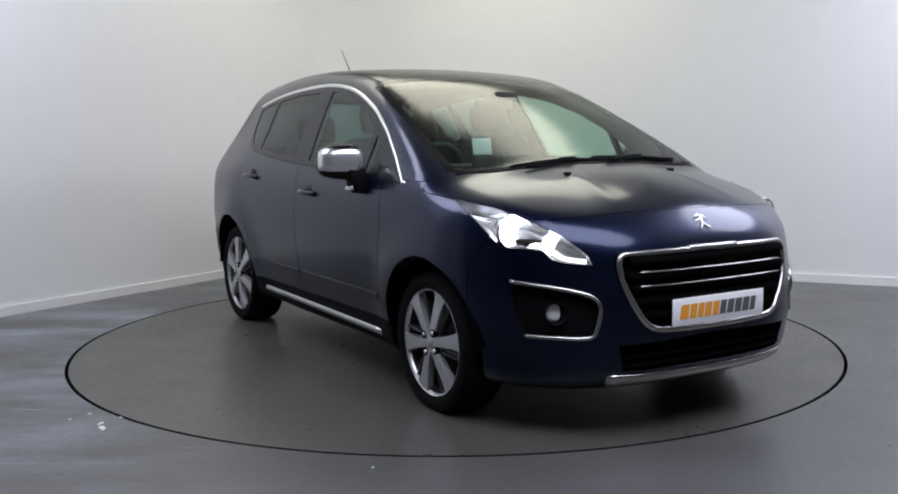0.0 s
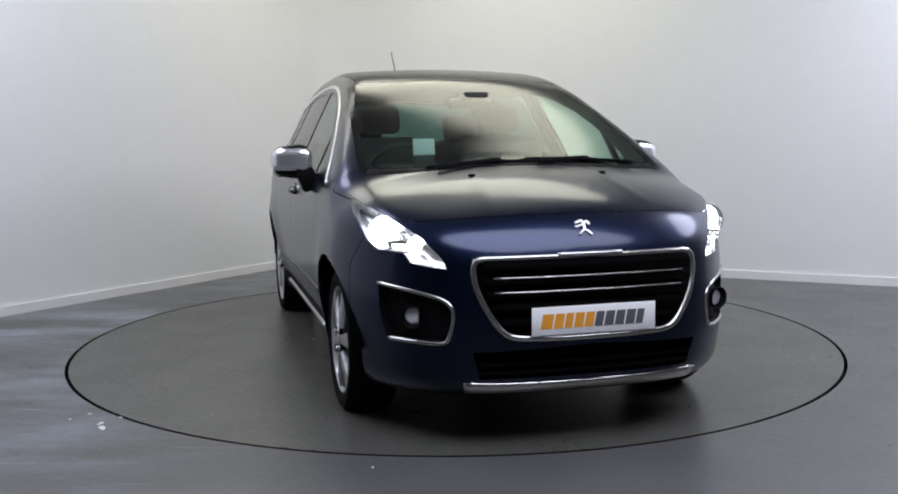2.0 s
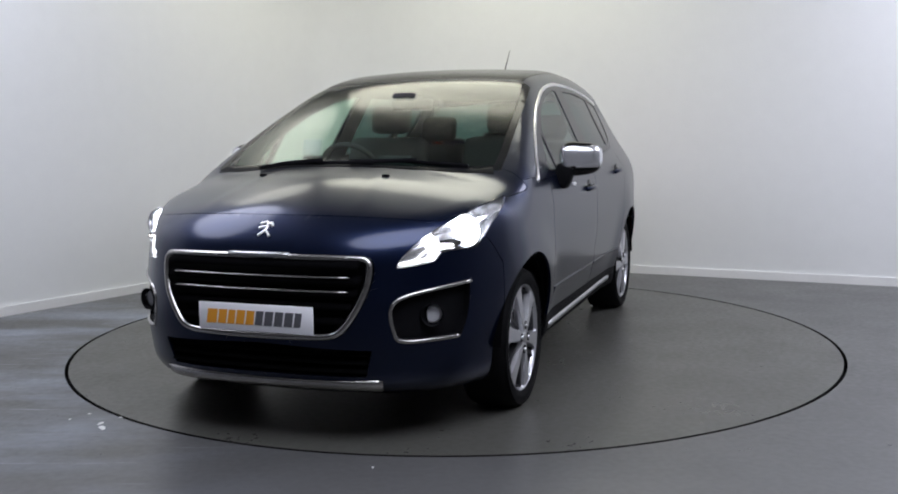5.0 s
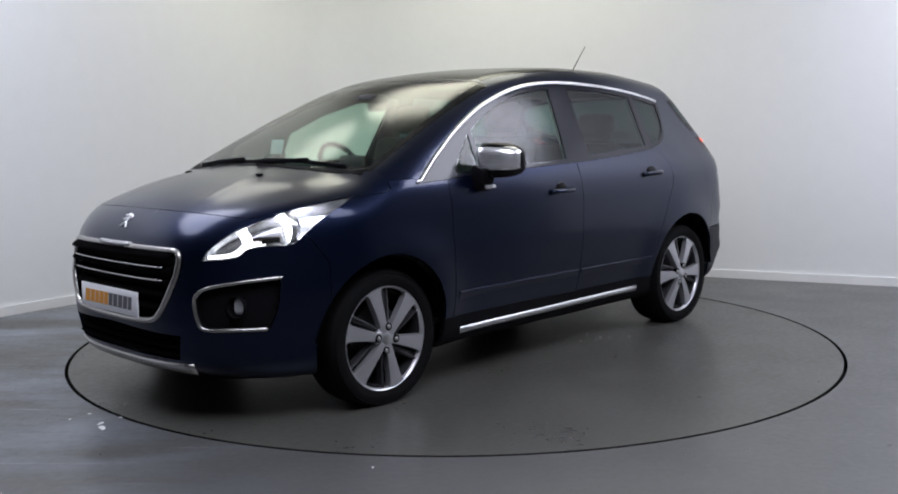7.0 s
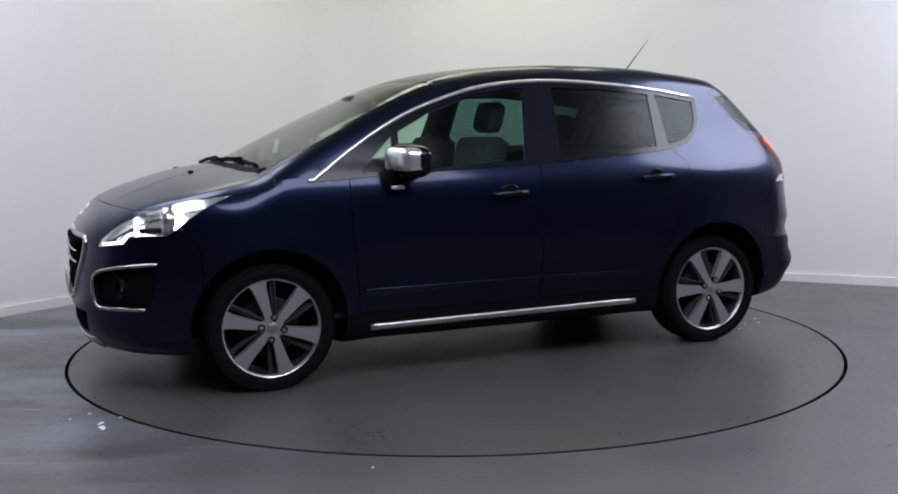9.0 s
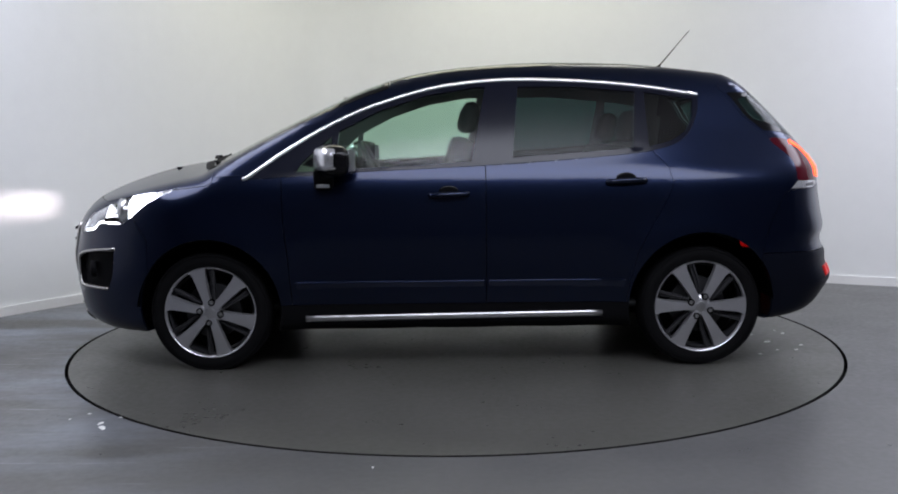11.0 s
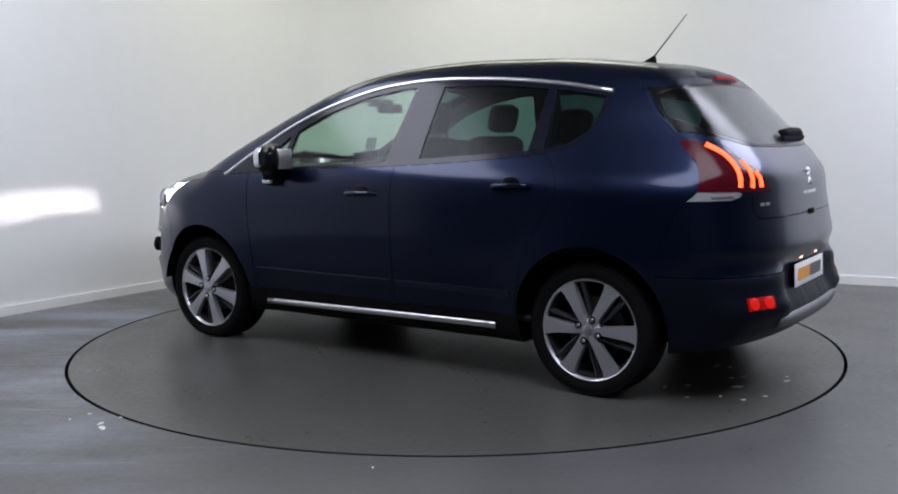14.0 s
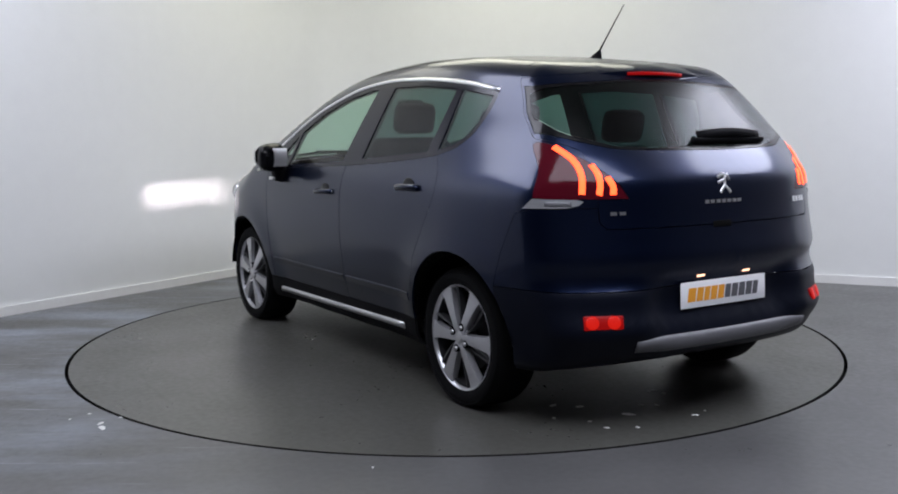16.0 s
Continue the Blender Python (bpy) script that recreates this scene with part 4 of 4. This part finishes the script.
def number_plate(m):
    """A white show plate with slanted bars of print."""
    plate = new("number_plate")
    plate.parent = car
    plate.matrix_basis = m
    bm = bmesh.new()
    box(bm, -0.262, 0.262, -0.056, 0.056, -0.006, 0, 0.003)
    part("plate_board", bm, WHITE, plate, "white plastic plate", angle=30)
    x = -0.226
    for k, w in enumerate((0.052, 0.044, 0.038, 0.044, 0.042, 0.040, 0.044, 0.044, 0.044, 0.036)):
        bm = bmesh.new()
        h, s = 0.029, 0.010
        lo, hi = 0.0004, 0.0014
        q = [(x, -h), (x + w - 0.006, -h), (x + w - 0.006 + s, h), (x + s, h)]
        a = [bm.verts.new((px, py, lo)) for px, py in q]
        b = [bm.verts.new((px, py, hi)) for px, py in q]
        bm.faces.new(b)
        for i in range(4):
            bm.faces.new((a[i], a[(i + 1) % 4], b[(i + 1) % 4], b[i]))
        part("print_bar", bm, ORANGE if k < 5 else DARKPRINT, plate, "orange bar of print" if k < 5 else "dark grey bar of print", smooth=False)
        x += w + 0.001


number_plate(Matrix(((0, 0, 1, 2.214), (1, 0, 0, 0), (0, 1, 0, 0.5185), (0, 0, 0, 1))))
number_plate(Matrix(((0, 0.04, -1, -2.092), (-1, 0, 0, 0.003), (0, 1, 0.04, 0.555), (0, 0, 0, 1))))

part("front_skid", strip_on_hull([(y, 0.236 + 0.012 * abs(y)) for y in np.linspace(-0.495, 0.495, 31)], view("front"), 0.074, 0.014), DIM_CHROME, car,
     "silver front skid trim")
part("rear_skid", strip_on_hull([(y, 0.372 - 0.05 * max(0, abs(y) - 0.42)) for y in np.linspace(-0.51, 0.51, 31)], view("rear"), 0.066, 0.016), DULL,
     car, "silver rear skid trim")


def disc_mesh(r, depth, m, n=32):
    bm = bmesh.new()
    lathe(bm, [(0.0005, depth), (r * 0.7, depth * 0.9), (r, depth * 0.4), (r, 0)], m, n)
    bmesh.ops.recalc_face_normals(bm, faces=bm.faces)
    return bm


def tube_mesh(r0, r1, length, m, n=32):
    bm = bmesh.new()
    lathe(bm, [(r0 - 0.004, 0), (r0, 0), (r1, length), (r1 - 0.004, length), (r0 - 0.004, 0)], m, n)
    bmesh.ops.recalc_face_normals(bm, faces=bm.faces)
    return bm


def forward(x, y, z, yaw=0, pitch=0):
    """A pose whose y axis points ahead of the car, turned out by yaw and up by pitch."""
    return pose(x, y, z, 0, 0, -90 + yaw) @ pose(0, 0, 0, pitch)


for sd in (1, -1):
    head = new("headlamp_optics")
    head.parent = car
    part("projector", disc_mesh(0.062, 0.014, forward(1.735, sd * 0.745, 0.845)), HEAD_GLOW, head, "dazzling lit projector")
    part("projector_ring", tube_mesh(0.063, 0.072, 0.055, forward(1.735, sd * 0.745, 0.845)), BOWL, head, "silver projector ring")
    part("inner_lamp", disc_mesh(0.042, 0.012, forward(1.895, sd * 0.635, 0.795)), DAY_GLOW, head, "lit inner lamp")
    day = smooth_line([(-1.045, 0.737), (-0.99, 0.742), (-0.945, 0.748), (-0.915, 0.764), (-0.885, 0.788), (-0.80, 0.793)])
    part("daylight_strip", strip_on_hull(day, view("front_corner", sd), 0.012, 0.004, -0.016), DAY_GLOW, head, "glowing daylight strip")
    # slotted beam box behind the lens: a small bright source that throws a flat wide beam
    m = forward(1.80, sd * 0.70, 0.802, 0, -2.0)
    part("beam_source", disc_mesh(0.009, 0.001, m, 12), BEAM_GLOW, head, "tiny beam source")
    bm = bmesh.new()
    for x0, x1, z0, z1 in ((-0.036, 0.036, 0.0055, 0.0095), (-0.036, 0.036, -0.0095, -0.0055), (-0.038, -0.036, -0.0095, 0.0095), (0.036, 0.038, -0.0095, 0.0095)):
        box(bm, x0, x1, -0.004, 0.09, z0, z1)
    box(bm, -0.038, 0.038, -0.006, -0.004, -0.0095, 0.0095)
    bmesh.ops.transform(bm, matrix=m, verts=bm.verts)
    part("beam_box", bm, PIT, head, "black beam shutter", smooth=False)
    fog = new("fog_lamp")
    fog.parent = car
    fm = forward(1.968, sd * 0.672, 0.527, sd * 18)
    part("fog_glass", disc_mesh(0.038, 0.028, fm), LENS, fog, "clear round fog lamp glass")
    part("fog_bowl", disc_mesh(0.036, 0.006, fm), WHITE, fog, "bright fog lamp bowl")
    part("fog_ring", tube_mesh(0.042, 0.048, 0.03, fm), BLACK, fog, "black fog lamp ring")
    edge = smooth_line([(-0.735, 0.646), (-0.902, 0.632), (-1.034, 0.611), (-1.088, 0.585), (-1.104, 0.545), (-1.091, 0.47), (-1.06, 0.432), (-0.92, 0.428), (-0.80, 0.428)])
    part("fog_trim", strip_on_hull(edge, view("front_corner", sd), 0.017, 0.008), DIM_CHROME, fog, "bright fog lamp surround")
    # screen washer
    p, n = on_hull([(1.588, sd * 0.31, 1.0)], (0, 0, 1))
    bm = bmesh.new()
    box(bm, p[0][0] - 0.012, p[0][0] + 0.014, p[0][1] - 0.014, p[0][1] + 0.014, p[0][2] - 0.004, p[0][2] + 0.009, 0.004)
    part("washer_jet", bm, BLACK, car, "small black washer jet", angle=40)
    # door mirror
    mirror = new("door_mirror")
    mirror.parent = car

    def pod(cx, cy, cz, rx, ry, rz, power, zlo=-9, zhi=9, xlo=-9):
        bm2 = bmesh.new()
        bmesh.ops.create_uvsphere(bm2, u_segments=40, v_segments=24, radius=1)
        for v in bm2.verts:
            d = v.co.normalized()
            k = (abs(d.x) ** power + abs(d.y) ** power + abs(d.z) ** power) ** (-1 / power)
            q = d * k
            taper = 1 - 0.12 * q.y
            v.co = Vector((cx + rx * q.x - 0.045 * q.y * (rx / 0.09), sd * (cy + ry * q.y), cz + rz * q.z * taper))
        bad = [v for v in bm2.verts if not (zlo <= v.co.z <= zhi and v.co.x >= xlo)]
        bmesh.ops.delete(bm2, geom=bad, context="VERTS")
        bmesh.ops.recalc_face_normals(bm2, faces=bm2.faces)
        return bm2

    part("mirror_housing", pod(0.622, 0.985, 1.110, 0.074, 0.096, 0.086, 3.2), GLOSS, mirror, "gloss black mirror housing")
    part("mirror_cap", pod(0.633, 0.988, 1.116, 0.077, 0.101, 0.072, 3.4, zlo=1.064, zhi=1.180, xlo=0.596), CAP, mirror, "bright chrome mirror cap")
    bm = bmesh.new()
    box(bm, -0.002, 0.002, -0.072, 0.072, -0.055, 0.055, 0.001)
    bmesh.ops.transform(bm, matrix=pose(0.546, sd * 0.985, 1.112, 0, 0, sd * -26), verts=bm.verts)
    part("mirror_glass", bm, CHROME, mirror, "mirror glass")
    bm = bmesh.new()
    box(bm, -0.05, 0.05, -0.05, 0.04, -0.055, 0.06, 0.016, pose(0.68, sd * 0.905, 1.02, sd * -22))
    part("mirror_arm", bm, BLACK, mirror, "black mirror arm", angle=40)
    bm = bmesh.new()
    box(bm, -0.035, 0.035, -0.008, 0.008, -0.01, 0.01, 0.004, pose(0.678, sd * 0.955, 0.982))
    part("indicator_repeater", bm, CLEARWHITE, mirror, "pale indicator repeater", angle=40)
    # door handles
    for hx, hz in ((0.03, 0.926), (-0.898, 0.985)):
        handle = new("door_handle")
        handle.parent = car
        line = [(hx + 0.102 - 0.204 * i / 12, hz + 0.007 * (i / 12 - 0.5)) for i in range(13)]
        p, n = on_hull([(u, 0, v) for u, v in line], (0, sd, 0))
        lift = [0.004 + 0.024 * math.sin(math.pi * min(1, max(0, i / 12))) ** 0.5 for i in range(13)]
        bm = bmesh.new()
        sweep(bm, [Vector(a) + Vector(b) * c for a, b, c in zip(p, n, lift)], n, 0.026, 0.014)
        bmesh.ops.recalc_face_normals(bm, faces=bm.faces)
        part("grip", bm, PAINT, handle, "dark blue grip")
        q, nn = on_hull([(hx + 0.0, 0, hz + 0.014)], (0, sd, 0))
        bm = bmesh.new()
        bmesh.ops.create_uvsphere(bm, u_segments=24, v_segments=12, radius=1)
        bmesh.ops.transform(bm, matrix=Matrix.Translation(Vector(q[0]) - Vector(nn[0]) * 0.002) @ Matrix.Diagonal((0.055, 0.006, 0.036, 1)), verts=bm.verts)
        part("grip_recess", bm, GLOSS, handle, "dark grip recess")
        if hx > 0:
            q, nn = on_hull([(hx - 0.097, 0, hz + 0.004)], (0, sd, 0))
            part("key_cap", disc_mesh(0.008, 0.022, Matrix.Translation(Vector(q[0])) @ (pose(0, 0, 0) if sd > 0 else pose(0, 0, 0, 0, 0, 180)), 16),
                 CHROME, handle, "bright key cap")


# front wiper blades
for a, b in (((1.36, -0.46), (1.395, 0.16)), ((1.355, 0.02), (1.30, 0.60))):
    line = [(a[0] + (b[0] - a[0]) * i / 14, a[1] + (b[1] - a[1]) * i / 14) for i in range(15)]
    wiper = new("wiper")
    wiper.parent = car
    part("wiper_blade", strip_on_hull(line, view("top"), 0.014, 0.014, 0.003), BLACK, wiper, "black wiper blade")
    mid = line[8]
    arm = [(1.43 + (mid[0] - 1.43) * i / 6, a[1] + 0.04 + (mid[1] - a[1] - 0.04) * i / 6) for i in range(7)]
    part("wiper_arm", strip_on_hull(arm, view("top"), 0.016, 0.016, 0.014), BLACK, wiper, "black wiper arm")
part("cowl", strip_on_hull([(1.425 - 0.25 * y * y, y) for y in np.linspace(-0.72, 0.72, 25)], view("top"), 0.06, 0.004), BLACK, car, "black plastic cowl below the windscreen")


# ---- emblems, plain marks -------------------------------------------------------
def emblem(m, size):
    """A plain upright bright shape: a body stroke, two legs and a raised arm."""
    bm = bmesh.new()
    for line in (((0.0, 0.5), (0.1, 0.2), (0.05, -0.1)), ((0.05, -0.1), (0.25, -0.28), (0.42, -0.5)), ((0.05, -0.1), (-0.15, -0.3), (-0.32, -0.48)),
                 ((0.1, 0.2), (-0.2, 0.12), (-0.42, 0.06)), ((0.0, 0.5), (-0.2, 0.4), (-0.4, 0.34)), ((0.1, 0.25), (0.3, 0.42), (0.42, 0.18))):
        sweep(bm, [(x * size, y * size, 0.002) for x, y in smooth_line(line, 4)], [(0, 0, 1)] * 9, size * 0.15, 0.004)
    bmesh.ops.transform(bm, matrix=m, verts=bm.verts)
    bmesh.ops.recalc_face_normals(bm, faces=bm.faces)
    return bm


def facing_out(y, z, way):
    p, n = on_hull([(0, y, z)], (way, 0, 0))
    zz = Vector(n[0])
    xx = Vector((0, 0, 1)).cross(zz).normalized()
    m = Matrix((xx, zz.cross(xx), zz)).transposed().to_4x4()
    m.translation = Vector(p[0]) + zz * 0.001
    return m


for sd in (1, -1):
    bm = bmesh.new()
    box(bm, -0.082, 0.082, -0.029, 0.029, -0.03, 0.005, 0.006, facing_out(sd * 0.655, 0.480, -1))
    fog_unit = part("rear_fog_lamp", bm, RED_GLOW, car, "red rear fog lamp, lit", angle=40)
    for dy in (-0.048, 0.042):
        m = facing_out(sd * 0.655, 0.480, -1) @ pose(dy, 0.0, 0.004, 90)
        part("fog_bulb", disc_mesh(0.028, 0.004, m), FOG_GLOW, fog_unit, "glowing red bulb field")
for dy in (0.14, -0.14):
    bm = bmesh.new()
    box(bm, -0.022, 0.022, -0.005, 0.005, -0.004, 0.004, 0.002, facing_out(dy, 0.634, -1))
    part("plate_lamp", bm, PLATE_GLOW, car, "small warm number plate lamp", angle=40)
part("front_emblem", emblem(facing_out(-0.004, 0.866, 1), 0.072), CHROME, car, "bright plain emblem")
part("rear_emblem", emblem(facing_out(0.0, 1.02, -1), 0.082), CHROME, car, "bright plain emblem")


def marks(name, y0, y1, z, h, count, slant):
    holder = new(name)
    holder.parent = car
    w = (y1 - y0) / count
    for k in range(count):
        m = facing_out(y0 + w * (k + 0.5), z + slant * k, -1)
        bm = bmesh.new()
        box(bm, -abs(w) * 0.36, abs(w) * 0.36, -h / 2, h / 2, 0, 0.003, 0, m)
        part("mark_bar", bm, CHROME, holder, "small bright bar", smooth=False)


marks("tailgate_marks", 0.125, -0.105, 0.946, 0.015, 7, 0)
marks("model_marks", -0.478, -0.605, 0.930, 0.024, 4, 0)
marks("engine_mark", 0.598, 0.522, 0.915, 0.014, 2, 0)
bm = bmesh.new()
box(bm, -0.055, 0.055, -0.016, 0.012, -0.01, 0.004, 0.004, facing_out(0.03, 0.852, -1))
part("tailgate_grip", bm, PIT, car, "dark tailgate grip")


# ---- roof and tail --------------------------------------------------------------
aerial = new("aerial")
aerial.parent = car
bm = bmesh.new()
rows = []
for x, w, z in ((-1.16, 0.010, 1.612), (-1.20, 0.022, 1.616), (-1.235, 0.022, 1.634), (-1.262, 0.016, 1.648), (-1.275, 0.008, 1.60)):
    rows.append([bm.verts.new((x, -w, 1.58)), bm.verts.new((x, -w * 0.6, z - 0.006)), bm.verts.new((x, 0, z)), bm.verts.new((x, w * 0.6, z - 0.006)),
                 bm.verts.new((x, w, 1.58))])
for a, b in zip(rows, rows[1:]):
    for j in range(4):
        bm.faces.new((a[j], a[j + 1], b[j + 1], b[j]))
bm.faces.new(rows[-1])
bmesh.ops.recalc_face_normals(bm, faces=bm.faces)
part("aerial_base", bm, BLACK, aerial, "black rubber aerial base")
bm = bmesh.new()
d = Vector((-0.183, 0, 0.215))
bmesh.ops.create_cone(bm, segments=10, radius1=0.0045, radius2=0.002, depth=d.length, cap_ends=True,
                      matrix=Matrix.Translation(Vector((-1.250, 0, 1.63)) + d / 2) @ d.to_track_quat("Z", "Y").to_matrix().to_4x4())
part("aerial_rod", bm, BLACK, aerial, "thin black whip aerial")


def spoiler_row(y, grow=0.0):
    x0 = -1.42 + 0.12 * y * y
    p, _ = on_hull([(x0, y, 0.0), (x0 - 0.05, y, 0.0)], (0, 0, 1))
    top0, top1 = p[0][2], p[1][2]
    lip_x, lip_z = -1.66 + 0.40 * y * y, 1.527 - 0.17 * y * y
    under_x, under_z = -1.565 + 0.38 * y * y, 1.482 - 0.16 * y * y
    return [(x0, y, top0 - 0.006), (x0 - 0.05, y, top1 + 0.004), (0.5 * (x0 - 0.05 + lip_x), y, 0.5 * (top1 + lip_z) + 0.006), (lip_x + 0.012, y, lip_z + 0.003),
            (lip_x, y, lip_z - 0.006), (lip_x + 0.004, y, lip_z - 0.026), (lip_x + 0.02, y, lip_z - 0.034), (under_x, y, under_z)]


bm = bmesh.new()
rows = [[bm.verts.new(q) for q in spoiler_row(y)] for y in np.linspace(-0.56, 0.56, 41)]
for a, b in zip(rows, rows[1:]):
    for j in range(7):
        bm.faces.new((a[j], b[j], b[j + 1], a[j + 1]))
bm.faces.new(rows[0])
bm.faces.new(rows[-1][::-1])
bmesh.ops.recalc_face_normals(bm, faces=bm.faces)
spoiler = part("roof_spoiler", bm, PAINT, car, "dark blue roof spoiler", angle=50)
bm = bmesh.new()
pts = [Vector(spoiler_row(y)[5]) + Vector((0, 0, 0.010)) for y in np.linspace(-0.17, 0.17, 13)]
sweep(bm, pts, [(-1, 0, 0.1)] * 13, 0.018, 0.006)
bmesh.ops.recalc_face_normals(bm, faces=bm.faces)
part("brake_light", bm, RED_GLOW, spoiler, "red high-level brake light")

wiper = new("rear_wiper")
wiper.parent = car
p, n = on_hull([(0, y, 1.195) for y in np.linspace(0.07, -0.40, 15)], (-1, 0, 0))
bm = bmesh.new()
sweep(bm, [Vector(a) + Vector(b) * 0.008 for a, b in zip(p, n)], n, 0.022, 0.02)
bmesh.ops.recalc_face_normals(bm, faces=bm.faces)
part("wiper_blade", bm, BLACK, wiper, "black rear wiper blade")
p, n = on_hull([(0, y, 1.212) for y in np.linspace(0.02, -0.36, 11)], (-1, 0, 0))
bm = bmesh.new()
sweep(bm, [Vector(a) + Vector(b) * (0.016 + 0.02 * math.sin(i / 10 * math.pi)) for i, (a, b) in enumerate(zip(p, n))], n, 0.045, 0.022)
bmesh.ops.recalc_face_normals(bm, faces=bm.faces)
part("wiper_arm", bm, BLACK, wiper, "black rear wiper arm")


# ---- cabin ----------------------------------------------------------------------
def seat(x, y, width, back_h, rests):
    chair = new("seat")
    chair.parent = car
    bm = bmesh.new()
    box(bm, x - 0.05, x + 0.47, y - width / 2, y + width / 2, 0.42, 0.66, 0.06, None)
    part("cushion", bm, CLOTH, chair, "dark seat cushion", angle=60)
    bm = bmesh.new()
    box(bm, -0.07, 0.07, -width / 2, width / 2, 0, back_h, 0.055, pose(x, y, 0.58, 0, -14))
    part("backrest", bm, CLOTH, chair, "dark seat backrest", angle=60)
    for ry in rests:
        bm = bmesh.new()
        box(bm, -0.05, 0.05, -0.13, 0.13, back_h + 0.02, back_h + 0.20, 0.045, pose(x - 0.005, y + ry, 0.585, 0, -14))
        part("head_rest", bm, CLOTH, chair, "dark head rest", angle=60)


seat(0.10, 0.38, 0.52, 0.66, (0.0,))
seat(0.10, -0.38, 0.52, 0.66, (0.0,))
seat(-0.82, 0.0, 1.30, 0.60, (0.40, -0.40))
bm = bmesh.new()
rows = []
for x, z in ((1.34, 1.03), (1.15, 1.055), (0.95, 1.05), (0.80, 1.02), (0.72, 0.95), (0.74, 0.80), (0.85, 0.55)):
    rows.append([bm.verts.new((x, y, z - 0.10 * (abs(y) / 0.72) ** 4)) for y in np.linspace(-0.74, 0.74, 15)])
for a, b in zip(rows, rows[1:]):
    for j in range(14):
        bm.faces.new((a[j], a[j + 1], b[j + 1], b[j]))
bmesh.ops.recalc_face_normals(bm, faces=bm.faces)
part("dashboard", bm, TRIM, car, "dark soft dashboard")
bm = bmesh.new()
box(bm, 0.74, 0.86, -0.58, -0.22, 1.02, 1.09, 0.03)
part("instrument_hood", bm, TRIM, car, "dark instrument hood", angle=50)
bm = bmesh.new()
box(bm, 0.73, 0.76, -0.1, 0.1, 1.04, 1.13, 0.012)
part("display_screen", bm, TRIM, car, "raised dark display", angle=50)
steering = new("steering_wheel")
steering.parent = car
m = pose(0.50, -0.38, 1.03, 0, -62) 
bm = bmesh.new()
ring = []
for i in range(40):
    a = 2 * math.pi * i / 40
    ring.append([bm.verts.new(((0.18 + 0.015 * math.cos(b)) * math.cos(a), (0.18 + 0.015 * math.cos(b)) * math.sin(a), 0.015 * math.sin(b))) for b in
                 (2 * math.pi * j / 8 for j in range(8))])
for i in range(40):
    for j in range(8):
        bm.faces.new((ring[i][j], ring[(i + 1) % 40][j], ring[(i + 1) % 40][(j + 1) % 8], ring[i][(j + 1) % 8]))
bmesh.ops.transform(bm, matrix=m, verts=bm.verts)
part("rim", bm, TRIM, steering, "black steering wheel rim")
bm = bmesh.new()
box(bm, -0.06, 0.06, -0.17, 0.17, -0.03, 0.0, 0.012, m)
box(bm, -0.17, 0.0, -0.02, 0.02, -0.03, -0.005, 0.008, m)
part("boss", bm, TRIM, steering, "dark steering wheel boss", angle=50)
bm = bmesh.new()
box(bm, 0.50, 0.535, -0.11, 0.13, 1.375, 1.435, 0.014)
inner = part("rear_view_mirror", bm, TRIM, car, "dark rear-view mirror", angle=50)
bm = bmesh.new()
box(bm, 0.53, 0.66, -0.06, 0.08, 1.42, 1.465, 0.02, None)
part("mirror_stalk", bm, TRIM, inner, "dark sensor housing", angle=50)
bm = bmesh.new()
box(bm, -0.002, 0.002, -0.055, 0.055, -0.045, 0.037, 0.0015, pose(0.983, -0.371, 1.184, 0, -12))
display = part("head_up_display", bm, PAPER, car, "pale flip-up display plate above the dashboard", angle=40)
bm = bmesh.new()
box(bm, -0.02, 0.02, -0.05, 0.05, -0.14, -0.048, 0.006, pose(0.983, -0.371, 1.184))
part("display_foot", bm, TRIM, display, "dark display foot", angle=40)


def motions():
    rows = [(t, pose(0, 0, 0, 0, 0, a)) for t, a in HEADINGS]
    walk(disc, rows)
    walk(car, [(t, m @ pose(0.001, -0.06, 0.002)) for t, m in rows])


motions()
